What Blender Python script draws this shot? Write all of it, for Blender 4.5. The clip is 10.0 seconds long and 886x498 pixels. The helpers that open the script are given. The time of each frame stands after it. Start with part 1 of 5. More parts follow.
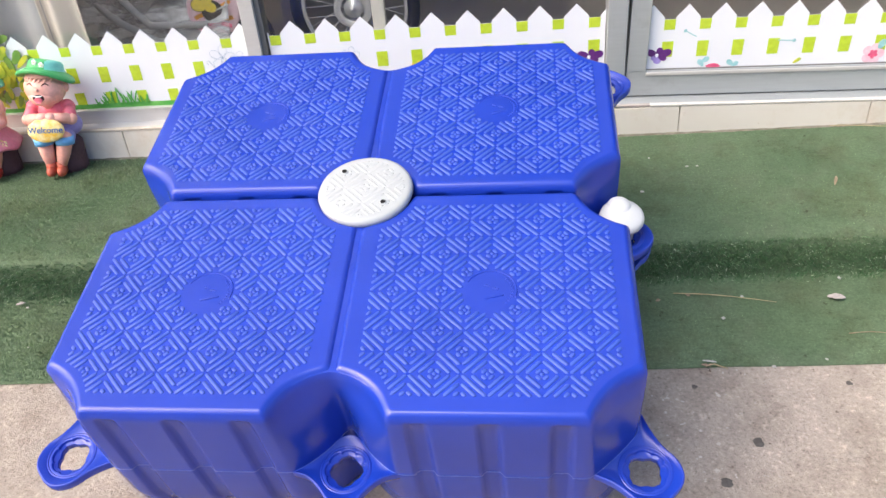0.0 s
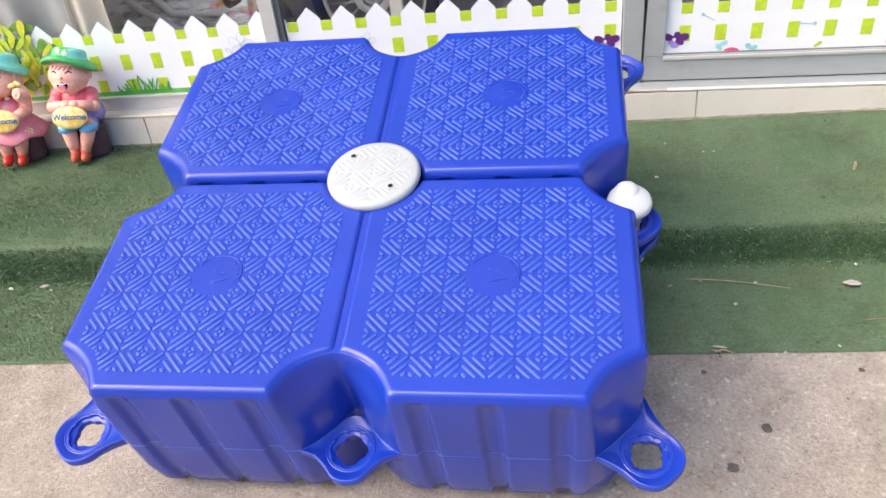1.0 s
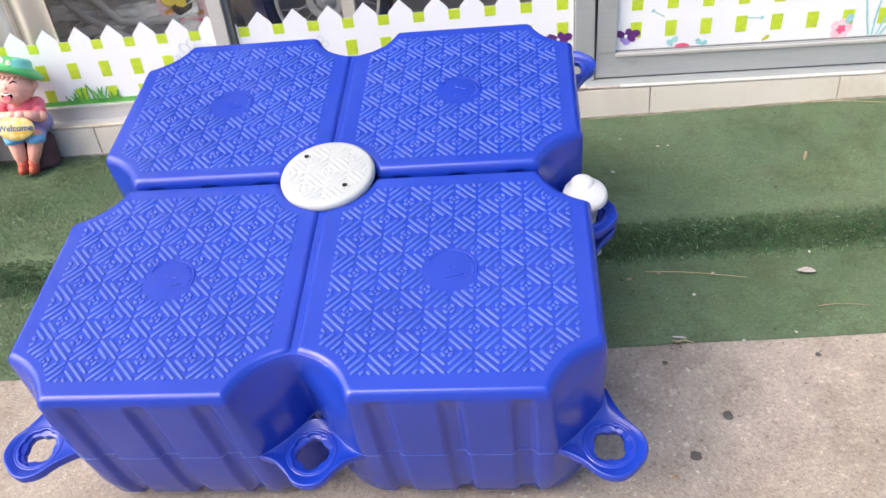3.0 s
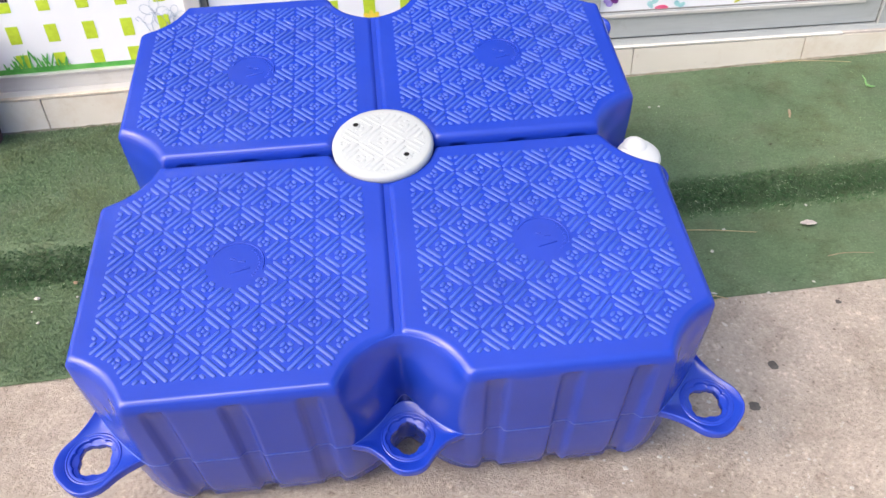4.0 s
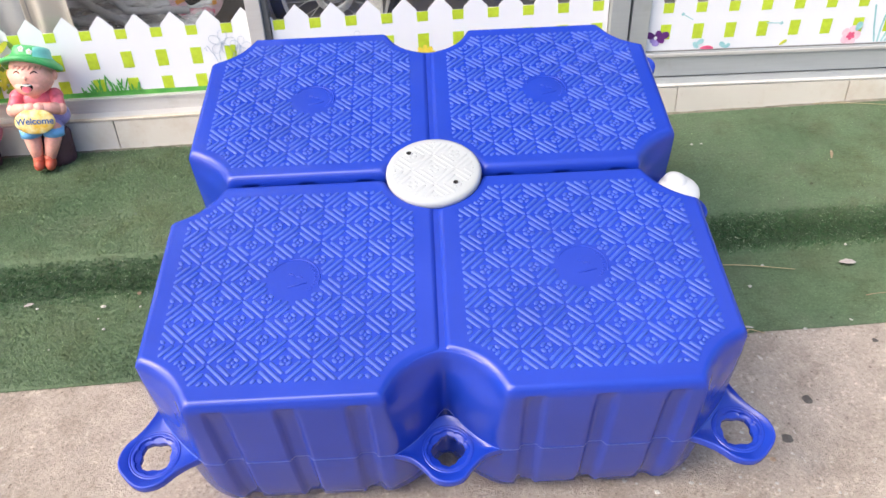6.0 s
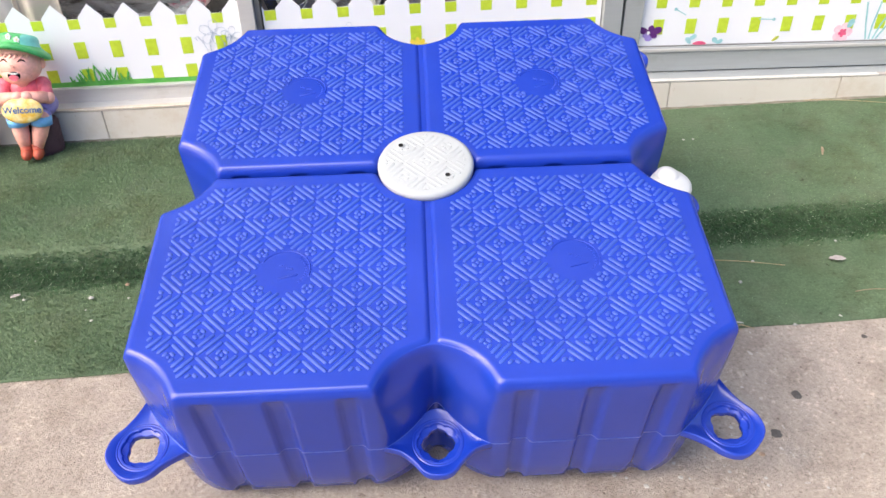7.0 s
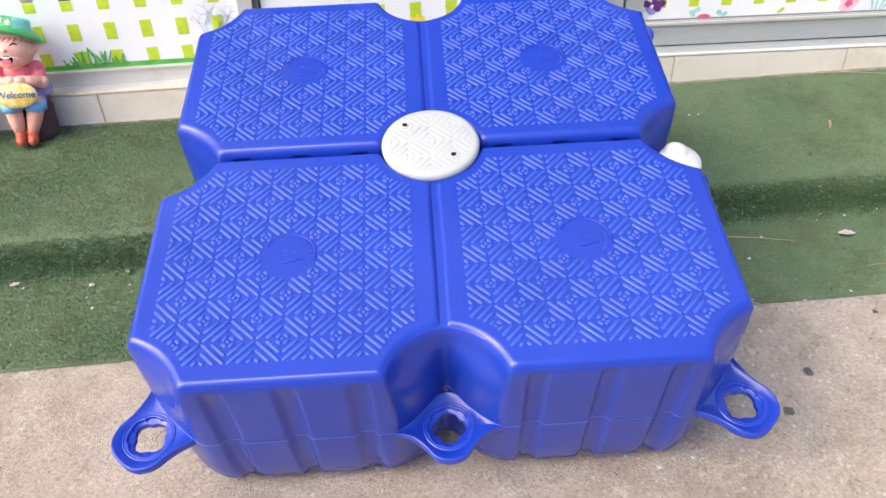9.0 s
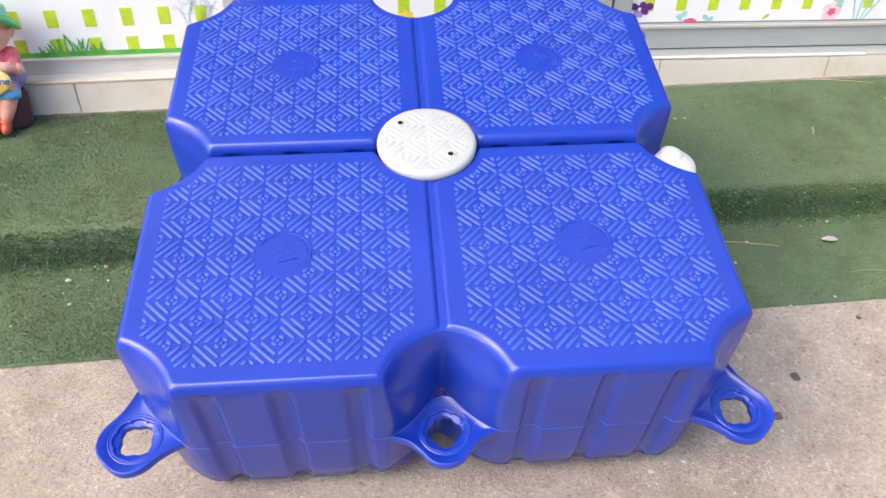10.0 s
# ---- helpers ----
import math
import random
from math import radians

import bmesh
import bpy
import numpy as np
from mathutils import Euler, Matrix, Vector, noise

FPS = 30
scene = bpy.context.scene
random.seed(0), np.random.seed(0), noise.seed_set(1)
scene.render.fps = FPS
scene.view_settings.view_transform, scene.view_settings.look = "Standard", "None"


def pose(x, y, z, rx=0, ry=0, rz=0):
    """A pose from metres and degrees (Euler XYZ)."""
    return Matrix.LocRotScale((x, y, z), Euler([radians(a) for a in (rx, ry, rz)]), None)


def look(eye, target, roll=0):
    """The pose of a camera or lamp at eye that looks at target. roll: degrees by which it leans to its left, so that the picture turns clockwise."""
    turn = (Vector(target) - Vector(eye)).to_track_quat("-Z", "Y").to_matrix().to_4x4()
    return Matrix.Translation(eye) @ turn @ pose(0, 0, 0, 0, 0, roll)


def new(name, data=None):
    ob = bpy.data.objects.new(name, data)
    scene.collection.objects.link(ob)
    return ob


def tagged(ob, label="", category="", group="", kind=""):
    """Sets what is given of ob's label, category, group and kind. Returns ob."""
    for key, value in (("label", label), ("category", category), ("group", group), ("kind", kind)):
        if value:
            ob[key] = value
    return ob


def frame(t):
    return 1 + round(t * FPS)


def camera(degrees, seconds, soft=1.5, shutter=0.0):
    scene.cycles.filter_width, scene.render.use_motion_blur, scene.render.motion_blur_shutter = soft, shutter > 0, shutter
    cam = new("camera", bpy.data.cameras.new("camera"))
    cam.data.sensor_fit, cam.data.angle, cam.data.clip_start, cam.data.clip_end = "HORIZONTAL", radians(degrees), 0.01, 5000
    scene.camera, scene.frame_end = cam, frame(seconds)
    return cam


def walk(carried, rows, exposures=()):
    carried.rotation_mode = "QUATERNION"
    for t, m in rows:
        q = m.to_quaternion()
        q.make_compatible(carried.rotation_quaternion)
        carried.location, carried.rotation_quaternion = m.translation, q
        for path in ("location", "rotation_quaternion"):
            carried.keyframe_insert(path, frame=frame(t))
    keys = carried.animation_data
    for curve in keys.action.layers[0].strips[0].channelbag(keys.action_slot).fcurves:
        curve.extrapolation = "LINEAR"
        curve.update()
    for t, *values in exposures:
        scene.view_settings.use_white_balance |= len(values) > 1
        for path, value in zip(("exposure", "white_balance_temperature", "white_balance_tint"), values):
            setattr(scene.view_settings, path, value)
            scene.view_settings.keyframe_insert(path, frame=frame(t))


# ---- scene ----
cam = camera(58.99, 10.0)
PATH = [
    (0, (0.2586, -1.4080, 1.2068), (0.1073, 0.2200, 0.1098), -5.01),
    (0.2, (0.2691, -1.4159, 1.1999), (0.0965, 0.2200, 0.0769), -5.11),
    (0.5, (0.2820, -1.4196, 1.2041), (0.0394, 0.2200, 0.0586), -6.39),
    (0.8, (0.3039, -1.4233, 1.2038), (0.0689, 0.2200, 0.0544), -6.42),
    (1, (0.3035, -1.4205, 1.2032), (0.0716, 0.2200, 0.0648), -6.36),
    (1.2, (0.2990, -1.4188, 1.2011), (0.0509, 0.2200, 0.0606), -6.37),
    (1.5, (0.2994, -1.4157, 1.2011), (0.0376, 0.2200, 0.0575), -6.30),
    (1.8, (0.2983, -1.4145, 1.2011), (0.0340, 0.2200, 0.0572), -5.83),
    (2, (0.2978, -1.4143, 1.2043), (0.0385, 0.2200, 0.0663), -5.83),
    (2.2, (0.3026, -1.4204, 1.2107), (0.0401, 0.2200, 0.1113), -6.03),
    (2.5, (0.3131, -1.4246, 1.2060), (0.0750, 0.2200, 0.1008), -6.61),
    (2.7, (0.3287, -1.4278, 1.1929), (0.1139, 0.2200, 0.0809), -7.18),
    (3.8, (0.0685, -1.3696, 1.1641), (0.1968, 0.2200, 0.0007), -2.38),
    (4, (-0.0509, -1.3548, 1.1742), (0.1351, 0.2200, -0.0309), -2.32),
    (4.2, (-0.1100, -1.3477, 1.1867), (0.1560, 0.2200, -0.0511), -0.27),
    (4.5, (-0.1478, -1.3562, 1.1908), (0.1414, 0.2200, -0.0306), 0.37),
    (4.7, (-0.1379, -1.3658, 1.2011), (0.1314, 0.2200, 0.0037), -0.06),
    (5, (-0.1031, -1.3821, 1.2154), (0.1165, 0.2200, 0.1028), -1.83),
    (5.2, (-0.0885, -1.4018, 1.2191), (0.0743, 0.2200, 0.1381), -2.45),
    (5.5, (-0.0733, -1.4177, 1.2149), (0.0330, 0.2200, 0.1274), -2.79),
    (5.7, (-0.0697, -1.4188, 1.2116), (0.0275, 0.2200, 0.0886), -2.18),
    (6, (-0.0665, -1.4225, 1.2108), (0.0244, 0.2200, 0.0612), -2.36),
    (6.2, (-0.0659, -1.4254, 1.2068), (0.0332, 0.2200, 0.0605), -2.14),
    (7.3, (-0.0701, -1.4133, 1.2038), (0.0564, 0.2200, 0.0371), -0.88),
    (7.5, (-0.0671, -1.4102, 1.2082), (0.0659, 0.2200, 0.0493), -0.46),
    (8, (-0.0646, -1.4089, 1.2050), (0.0650, 0.2200, 0.0474), -1.20),
    (8.2, (-0.0644, -1.4084, 1.2024), (0.0637, 0.2200, 0.0383), -1.46),
    (8.5, (-0.0656, -1.4070, 1.1918), (0.0544, 0.2200, 0.0069), -2.20),
    (8.8, (-0.0778, -1.3966, 1.1929), (0.0407, 0.2200, -0.0256), -1.81),
    (9, (-0.0848, -1.3939, 1.1909), (0.0339, 0.2200, -0.0210), -2.24),
    (9.2, (-0.0923, -1.3876, 1.1908), (0.0293, 0.2200, -0.0156), -3.06),
    (9.5, (-0.1019, -1.3846, 1.1882), (0.0643, 0.2200, -0.0121), -2.13),
    (9.8, (-0.1242, -1.3789, 1.1814), (0.0671, 0.2200, -0.0268), -0.29),
    (10, (-0.1374, -1.3668, 1.1844), (0.0679, 0.2200, -0.0250), 0.57),
]
walk(cam, [(t, look(eye, target, roll)) for t, eye, target, roll in PATH])

# ---- light ----
world = bpy.data.worlds.new("world")
scene.world = world
world.use_nodes = True
wn = world.node_tree
sky = wn.nodes.new("ShaderNodeTexSky")
sky.sky_type = "NISHITA"
sky.sun_disc = False
sky.sun_elevation = radians(44)
sky.sun_rotation = radians(246)
sky.air_density, sky.dust_density, sky.ozone_density = 1.0, 5.0, 1.0
wn.links.new(sky.outputs[0], wn.nodes["Background"].inputs[0])
wn.nodes["Background"].inputs[1].default_value = 0.24
sun = new("sun", bpy.data.lights.new("sun", "SUN"))
sun.data.energy, sun.data.angle, sun.data.color = 0.66, radians(20), (1.0, 0.975, 0.945)
sun.matrix_world = look((-1.0, -1.9, 4.2), (0, 0, 0))
scene.view_settings.exposure = 0.62


# ---- materials ----
def base_mat(name, rough=0.5, metal=0.0, spec=0.5):
    m = bpy.data.materials.new(name)
    m.use_nodes = True
    b = m.node_tree.nodes["Principled BSDF"]
    b.inputs["Roughness"].default_value = rough
    b.inputs["Metallic"].default_value = metal
    b.inputs["Specular IOR Level"].default_value = spec
    return m, m.node_tree, b


def coords(nt):
    return nt.nodes.new("ShaderNodeTexCoord").outputs["Object"]


def noise_of(nt, co, scale, detail=4.0, rough=0.55):
    n = nt.nodes.new("ShaderNodeTexNoise")
    n.inputs["Scale"].default_value, n.inputs["Detail"].default_value, n.inputs["Roughness"].default_value = scale, detail, rough
    nt.links.new(co, n.inputs["Vector"])
    return n.outputs["Fac"]


def ramp_of(nt, fac, stops):
    r = nt.nodes.new("ShaderNodeValToRGB")
    el = r.color_ramp.elements
    while len(el) < len(stops):
        el.new(0.5)
    for e, (p, c) in zip(el, stops):
        e.position, e.color = p, (*c, 1)
    nt.links.new(fac, r.inputs["Fac"])
    return r.outputs["Color"]


def mix_of(nt, a, b, fac, mode="MIX"):
    m = nt.nodes.new("ShaderNodeMix")
    m.data_type, m.blend_type = "RGBA", mode
    for sock, v in ((m.inputs[6], a), (m.inputs[7], b)):
        if isinstance(v, tuple):
            sock.default_value = (*v, 1)
        else:
            nt.links.new(v, sock)
    if isinstance(fac, float):
        m.inputs[0].default_value = fac
    else:
        nt.links.new(fac, m.inputs[0])
    return m.outputs[2]


def bump_of(nt, b, height, dist, strength=1.0):
    n = nt.nodes.new("ShaderNodeBump")
    n.inputs["Distance"].default_value, n.inputs["Strength"].default_value = dist, strength
    nt.links.new(height, n.inputs["Height"])
    nt.links.new(n.outputs[0], b.inputs["Normal"])


def mottled(name, c1, c2, scale=6.0, fine=80.0, rough=0.5, metal=0.0, bump=0.0006, spec=0.5, coat=0.0, grainy=1.0):
    """A paint or solid colour with broad patches between c1 and c2, fine grain and slight relief."""
    m, nt, b = base_mat(name, rough, metal, spec)
    co = coords(nt)
    wide = ramp_of(nt, noise_of(nt, co, scale), [(0.3, c1), (0.7, c2)])
    f = noise_of(nt, co, fine, 3.0)
    grain = ramp_of(nt, f, [(0.3, (0.9, 0.9, 0.9)), (0.7, (1.06, 1.06, 1.06))])
    nt.links.new(mix_of(nt, wide, grain, grainy, "MULTIPLY"), b.inputs["Base Color"])
    if bump:
        bump_of(nt, b, f, bump)
    b.inputs["Coat Weight"].default_value = coat
    return m


def blue_plastic(name, c1, c2, rough0, rough1, spec):
    """Moulded plastic; the roughness wanders with light scuffing."""
    m, nt, b = base_mat(name, rough0, 0.0, spec)
    co = coords(nt)
    nt.links.new(ramp_of(nt, noise_of(nt, co, 5.0), [(0.3, c1), (0.7, c2)]), b.inputs["Base Color"])
    r = nt.nodes.new("ShaderNodeMapRange")
    r.inputs[3].default_value, r.inputs[4].default_value = rough0, rough1
    nt.links.new(noise_of(nt, co, 6.0, 2.0, 0.5), r.inputs[0])
    nt.links.new(r.outputs[0], b.inputs["Roughness"])
    return m


def concrete_mat():
    m, nt, b = base_mat("concrete", 0.85, 0.0, 0.3)
    co = coords(nt)
    broad = ramp_of(nt, noise_of(nt, co, 1.6, 5.0, 0.6), [(0.3, (0.325, 0.278, 0.236)), (0.72, (0.435, 0.378, 0.328))])
    mid = ramp_of(nt, noise_of(nt, co, 11.0, 6.0, 0.7), [(0.36, (0.84, 0.82, 0.81)), (0.5, (1.0, 1.0, 1.0)), (0.66, (1.12, 1.12, 1.12))])
    fine_f = noise_of(nt, co, 120.0, 5.0, 0.75)
    fine = ramp_of(nt, fine_f, [(0.34, (0.70, 0.68, 0.66)), (0.46, (0.96, 0.96, 0.96)), (0.56, (1.04, 1.04, 1.04)), (0.68, (1.36, 1.35, 1.33))])
    stain = ramp_of(nt, noise_of(nt, co, 4.3, 3.0, 0.5), [(0.56, (1, 1, 1)), (0.74, (0.80, 0.79, 0.79))])
    scuff = ramp_of(nt, noise_of(nt, co, 30.0, 6.0, 0.75), [(0.32, (0.74, 0.72, 0.71)), (0.41, (1, 1, 1)), (0.58, (1, 1, 1)), (0.67, (1.24, 1.24, 1.24))])
    # dark pits and pale paint spatter, in patches
    pits = ramp_of(nt, noise_of(nt, co, 85.0, 2.0, 0.5), [(0.24, (0.42, 0.38, 0.35)), (0.29, (1, 1, 1))])
    spatter = ramp_of(nt, noise_of(nt, co, 62.0, 3.0, 0.55), [(0.645, (0, 0, 0)), (0.69, (0.8, 0.8, 0.8))])
    patch = ramp_of(nt, noise_of(nt, co, 2.1, 3.0, 0.5), [(0.46, (0, 0, 0)), (0.60, (1, 1, 1))])
    smudge = ramp_of(nt, noise_of(nt, co, 8.0, 4.0, 0.65), [(0.60, (0, 0, 0)), (0.72, (0.4, 0.4, 0.4))])
    broad = mix_of(nt, broad, (0.30, 0.28, 0.262), smudge)
    c = mix_of(nt, broad, mid, 1.0, "MULTIPLY")
    c = mix_of(nt, c, scuff, 1.0, "MULTIPLY")
    c = mix_of(nt, c, fine, 0.95, "MULTIPLY")
    c = mix_of(nt, c, pits, 1.0, "MULTIPLY")
    c = mix_of(nt, c, (0.62, 0.585, 0.54), mix_of(nt, spatter, patch, 1.0, "MULTIPLY"))
    nt.links.new(mix_of(nt, c, stain, 1.0, "MULTIPLY"), b.inputs["Base Color"])
    bump_of(nt, b, fine_f, 0.005, 1.0)
    return m


def turf_mat(name, blade=False, tone=1.0):
    m, nt, b = base_mat(name, 0.75, 0.0, 0.25)
    co = coords(nt)
    low, high = (tuple(v * tone for v in c) for c in ((0.097, 0.158, 0.087), (0.164, 0.230, 0.134)))
    broad = ramp_of(nt, noise_of(nt, co, 2.6, 5.0, 0.6), [(0.3, low), (0.72, high)])
    fine_f = noise_of(nt, co, 170.0, 4.0, 0.75)
    fine = ramp_of(nt, fine_f, [(0.28, (0.62, 0.65, 0.60)), (0.5, (1, 1, 1)), (0.76, (1.42, 1.40, 1.34))])
    c = mix_of(nt, broad, fine, 1.0, "MULTIPLY")
    dusty = ramp_of(nt, noise_of(nt, co, 7.0, 5.0, 0.65), [(0.5, (0, 0, 0)), (0.8, (0.4, 0.4, 0.4))])
    c = mix_of(nt, c, (0.188 * tone, 0.197 * tone, 0.145 * tone), dusty)
    grime = ramp_of(nt, noise_of(nt, co, 5.5, 6.0, 0.7), [(0.48, (1, 1, 1)), (0.72, (0.74, 0.67, 0.60))])
    c = mix_of(nt, c, grime, 1.0, "MULTIPLY")
    rows = nt.nodes.new("ShaderNodeMapping")
    rows.inputs["Scale"].default_value = (1.0, 7.0, 7.0)
    nt.links.new(co, rows.inputs[0])
    weave = ramp_of(nt, noise_of(nt, rows.outputs[0], 26.0, 4.0, 0.7), [(0.3, (0.88, 0.89, 0.88)), (0.7, (1.11, 1.11, 1.10))])
    c = mix_of(nt, c, weave, 1.0, "MULTIPLY")
    specks = ramp_of(nt, noise_of(nt, co, 60.0, 3.0, 0.6), [(0.26, (0.5, 0.46, 0.42)), (0.34, (1, 1, 1)), (0.70, (1, 1, 1)), (0.80, (1.5, 1.42, 1.3))])
    c = mix_of(nt, c, specks, 1.0, "MULTIPLY")
    if blade:
        geo = nt.nodes.new("ShaderNodeNewGeometry")
        # random tone per blade; the brightest few are glints put into the colour
        shade = ramp_of(nt, geo.outputs["Random Per Island"], [(0.0, (0.90, 0.92, 0.86)), (0.55, (1.02, 1.02, 0.97)), (0.92, (1.22, 1.22, 1.18)), (1.0, (2.1, 2.1, 2.0))])
        c = mix_of(nt, c, shade, 1.0, "MULTIPLY")
    else:
        bump_of(nt, b, fine_f, 0.0015, 0.8)
    nt.links.new(c, b.inputs["Base Color"])
    return m


def riser_blade_mat():
    """Pile of the riser: deep green, darker than the treads' blades, with a few pale blades and patchy dust."""
    m, nt, b = base_mat("deep_green_pile", 0.6, 0.0, 0.35)
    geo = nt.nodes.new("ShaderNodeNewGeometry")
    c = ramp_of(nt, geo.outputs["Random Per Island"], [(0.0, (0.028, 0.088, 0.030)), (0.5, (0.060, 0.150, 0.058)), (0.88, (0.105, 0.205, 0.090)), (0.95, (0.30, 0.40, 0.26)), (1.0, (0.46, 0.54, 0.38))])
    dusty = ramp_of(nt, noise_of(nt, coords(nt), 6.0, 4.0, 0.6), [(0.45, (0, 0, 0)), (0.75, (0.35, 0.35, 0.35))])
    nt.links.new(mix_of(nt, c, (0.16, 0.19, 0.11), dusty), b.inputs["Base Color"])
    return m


def glass_mat():
    m, nt, b = base_mat("window_glass", 0.02)
    b.inputs["Transmission Weight"].default_value = 1.0
    b.inputs["IOR"].default_value = 1.45
    b.inputs["Base Color"].default_value = (0.93, 0.95, 0.95, 1)
    return m


def wrap_mat():
    m, nt, b = base_mat("clear_wrapping", 0.16, 0.0, 0.7)
    b.inputs["Base Color"].default_value = (0.78, 0.80, 0.82, 1)
    co = coords(nt)
    mp = nt.nodes.new("ShaderNodeMapping")
    mp.inputs["Rotation"].default_value = (0, radians(35), 0)
    mp.inputs["Scale"].default_value = (0.6, 1.0, 2.4)
    nt.links.new(co, mp.inputs[0])
    # whitish opaque streaks stand in for reflections on the clear film
    a = ramp_of(nt, noise_of(nt, mp.outputs[0], 9.0, 5.0, 0.65), [(0.38, (0.04, 0.04, 0.04)), (0.48, (0.26, 0.26, 0.26)), (0.56, (0.7, 0.7, 0.7)), (0.66, (0.9, 0.9, 0.9))])
    nt.links.new(a, b.inputs["Alpha"])
    bump_of(nt, b, noise_of(nt, co, 22.0, 4.0, 0.6), 0.02, 0.8)
    return m


def brushed_mat(name, c, rough=0.42):
    m, nt, b = base_mat(name, rough, 0.25, 0.5)
    co = coords(nt)
    mp = nt.nodes.new("ShaderNodeMapping")
    mp.inputs["Scale"].default_value = (2.0, 30.0, 30.0)
    nt.links.new(co, mp.inputs[0])
    streak = ramp_of(nt, noise_of(nt, mp.outputs[0], 4.0, 5.0, 0.6), [(0.3, tuple(v * 0.95 for v in c)), (0.7, tuple(v * 1.03 for v in c))])
    dirt = ramp_of(nt, noise_of(nt, co, 9.0, 6.0, 0.7), [(0.55, (1, 1, 1)), (0.8, (0.8, 0.78, 0.74))])
    nt.links.new(mix_of(nt, streak, dirt, 1.0, "MULTIPLY"), b.inputs["Base Color"])
    bump_of(nt, b, noise_of(nt, co, 200.0, 2.0), 0.0003, 0.4)
    return m


def plain_vinyl():
    m, nt, b = base_mat("white_vinyl", 0.4)
    co = coords(nt)
    c = ramp_of(nt, noise_of(nt, co, 3.0), [(0.3, (0.765, 0.78, 0.82)), (0.7, (0.81, 0.825, 0.86))])
    nt.links.new(c, b.inputs["Base Color"])
    return m


def tile_mat():
    m, nt, b = base_mat("cream_tile", 0.3)
    co = coords(nt)
    c = ramp_of(nt, noise_of(nt, co, 5.0), [(0.3, (0.70, 0.645, 0.565)), (0.7, (0.75, 0.705, 0.63))])
    film = ramp_of(nt, noise_of(nt, co, 7.0, 6.0, 0.7), [(0.50, (1, 1, 1)), (0.80, (0.84, 0.77, 0.68))])
    spots = ramp_of(nt, noise_of(nt, co, 46.0, 4.0, 0.7), [(0.66, (1, 1, 1)), (0.78, (0.70, 0.62, 0.52))])
    c = mix_of(nt, c, film, 1.0, "MULTIPLY")
    nt.links.new(mix_of(nt, c, spots, 1.0, "MULTIPLY"), b.inputs["Base Color"])
    return m


BLUE = blue_plastic("blue_plastic", (0.008, 0.036, 0.355), (0.011, 0.044, 0.415), 0.23, 0.28, 0.54)
# paler, rougher blue than the body, for tread bars and seam
BLUE_PALE = blue_plastic("pale_blue_plastic", (0.022, 0.066, 0.39), (0.034, 0.088, 0.455), 0.34, 0.44, 0.65)
WHITE_PLASTIC = mottled("white_plastic", (0.385, 0.41, 0.425), (0.41, 0.435, 0.45), 12, 200, 0.38, bump=0.0, grainy=0.2)
PIN_WHITE = mottled("pin_white", (0.53, 0.55, 0.565), (0.56, 0.58, 0.595), 12, 200, 0.38, bump=0.0, grainy=0.2)
DARK_HOLE = mottled("dark_hole", (0.01, 0.01, 0.01), (0.015, 0.015, 0.015), rough=0.95, bump=0, spec=0.05)
CONCRETE = concrete_mat()
TURF = turf_mat("artificial_turf", tone=0.76)
BLADES = turf_mat("turf_blades", True)
RISER_BLADES = riser_blade_mat()
GLASS = glass_mat()
WRAP = wrap_mat()
ALU = brushed_mat("aluminium_frame", (0.39, 0.415, 0.42))
ALU_LIGHT = brushed_mat("aluminium_light", (0.56, 0.55, 0.53))
ALU_DARK = brushed_mat("aluminium_gasket", (0.16, 0.16, 0.155), 0.7)
TILE = tile_mat()
GROUT = mottled("grout", (0.42, 0.36, 0.30), (0.54, 0.48, 0.40), 20, 150, 0.9)
SILL_OLD = mottled("dirty_sill_edge", (0.50, 0.42, 0.33), (0.68, 0.60, 0.50), 14, 120, 0.5)
CEMENT = mottled("bare_cement", (0.40, 0.35, 0.32), (0.52, 0.47, 0.43), 18, 120, 0.85, bump=0.002)
SILL_EDGE = mottled("sill_edge", (0.62, 0.60, 0.55), (0.76, 0.74, 0.70), 14, 120, 0.5)
PLASTER = mottled("plaster", (0.50, 0.48, 0.44), (0.58, 0.56, 0.52), 2, 60, 0.85)
VINYL = plain_vinyl()
LIME = mottled("lime_vinyl", (0.46, 0.60, 0.03), (0.52, 0.66, 0.045), 9, 90, 0.4, bump=0)
LEAF_GREEN = mottled("leaf_green_vinyl", (0.06, 0.33, 0.05), (0.14, 0.46, 0.09), 30, 90, 0.4, bump=0)
YELLOW_LEAF = mottled("yellow_leaf_vinyl", (0.38, 0.52, 0.05), (0.72, 0.62, 0.06), 45, 90, 0.4, bump=0)
OLIVE = mottled("olive_vinyl", (0.13, 0.27, 0.05), (0.24, 0.36, 0.07), 30, 90, 0.4, bump=0)
PURPLE = mottled("purple_vinyl", (0.08, 0.012, 0.14), (0.15, 0.03, 0.22), 40, 90, 0.4, bump=0)
VIOLET = mottled("violet_vinyl", (0.30, 0.22, 0.60), (0.38, 0.30, 0.68), 40, 90, 0.4, bump=0)
TEAL = mottled("teal_vinyl", (0.24, 0.52, 0.56), (0.40, 0.66, 0.68), 40, 90, 0.4, bump=0)
PINK = mottled("pink_vinyl", (0.82, 0.50, 0.60), (0.87, 0.66, 0.72), 40, 90, 0.4, bump=0)
ROSE = mottled("rose_vinyl", (0.70, 0.08, 0.20), (0.8, 0.16, 0.28), 40, 90, 0.4, bump=0)
ORANGE = mottled("orange_vinyl", (0.80, 0.30, 0.04), (0.85, 0.42, 0.08), 40, 90, 0.4, bump=0)
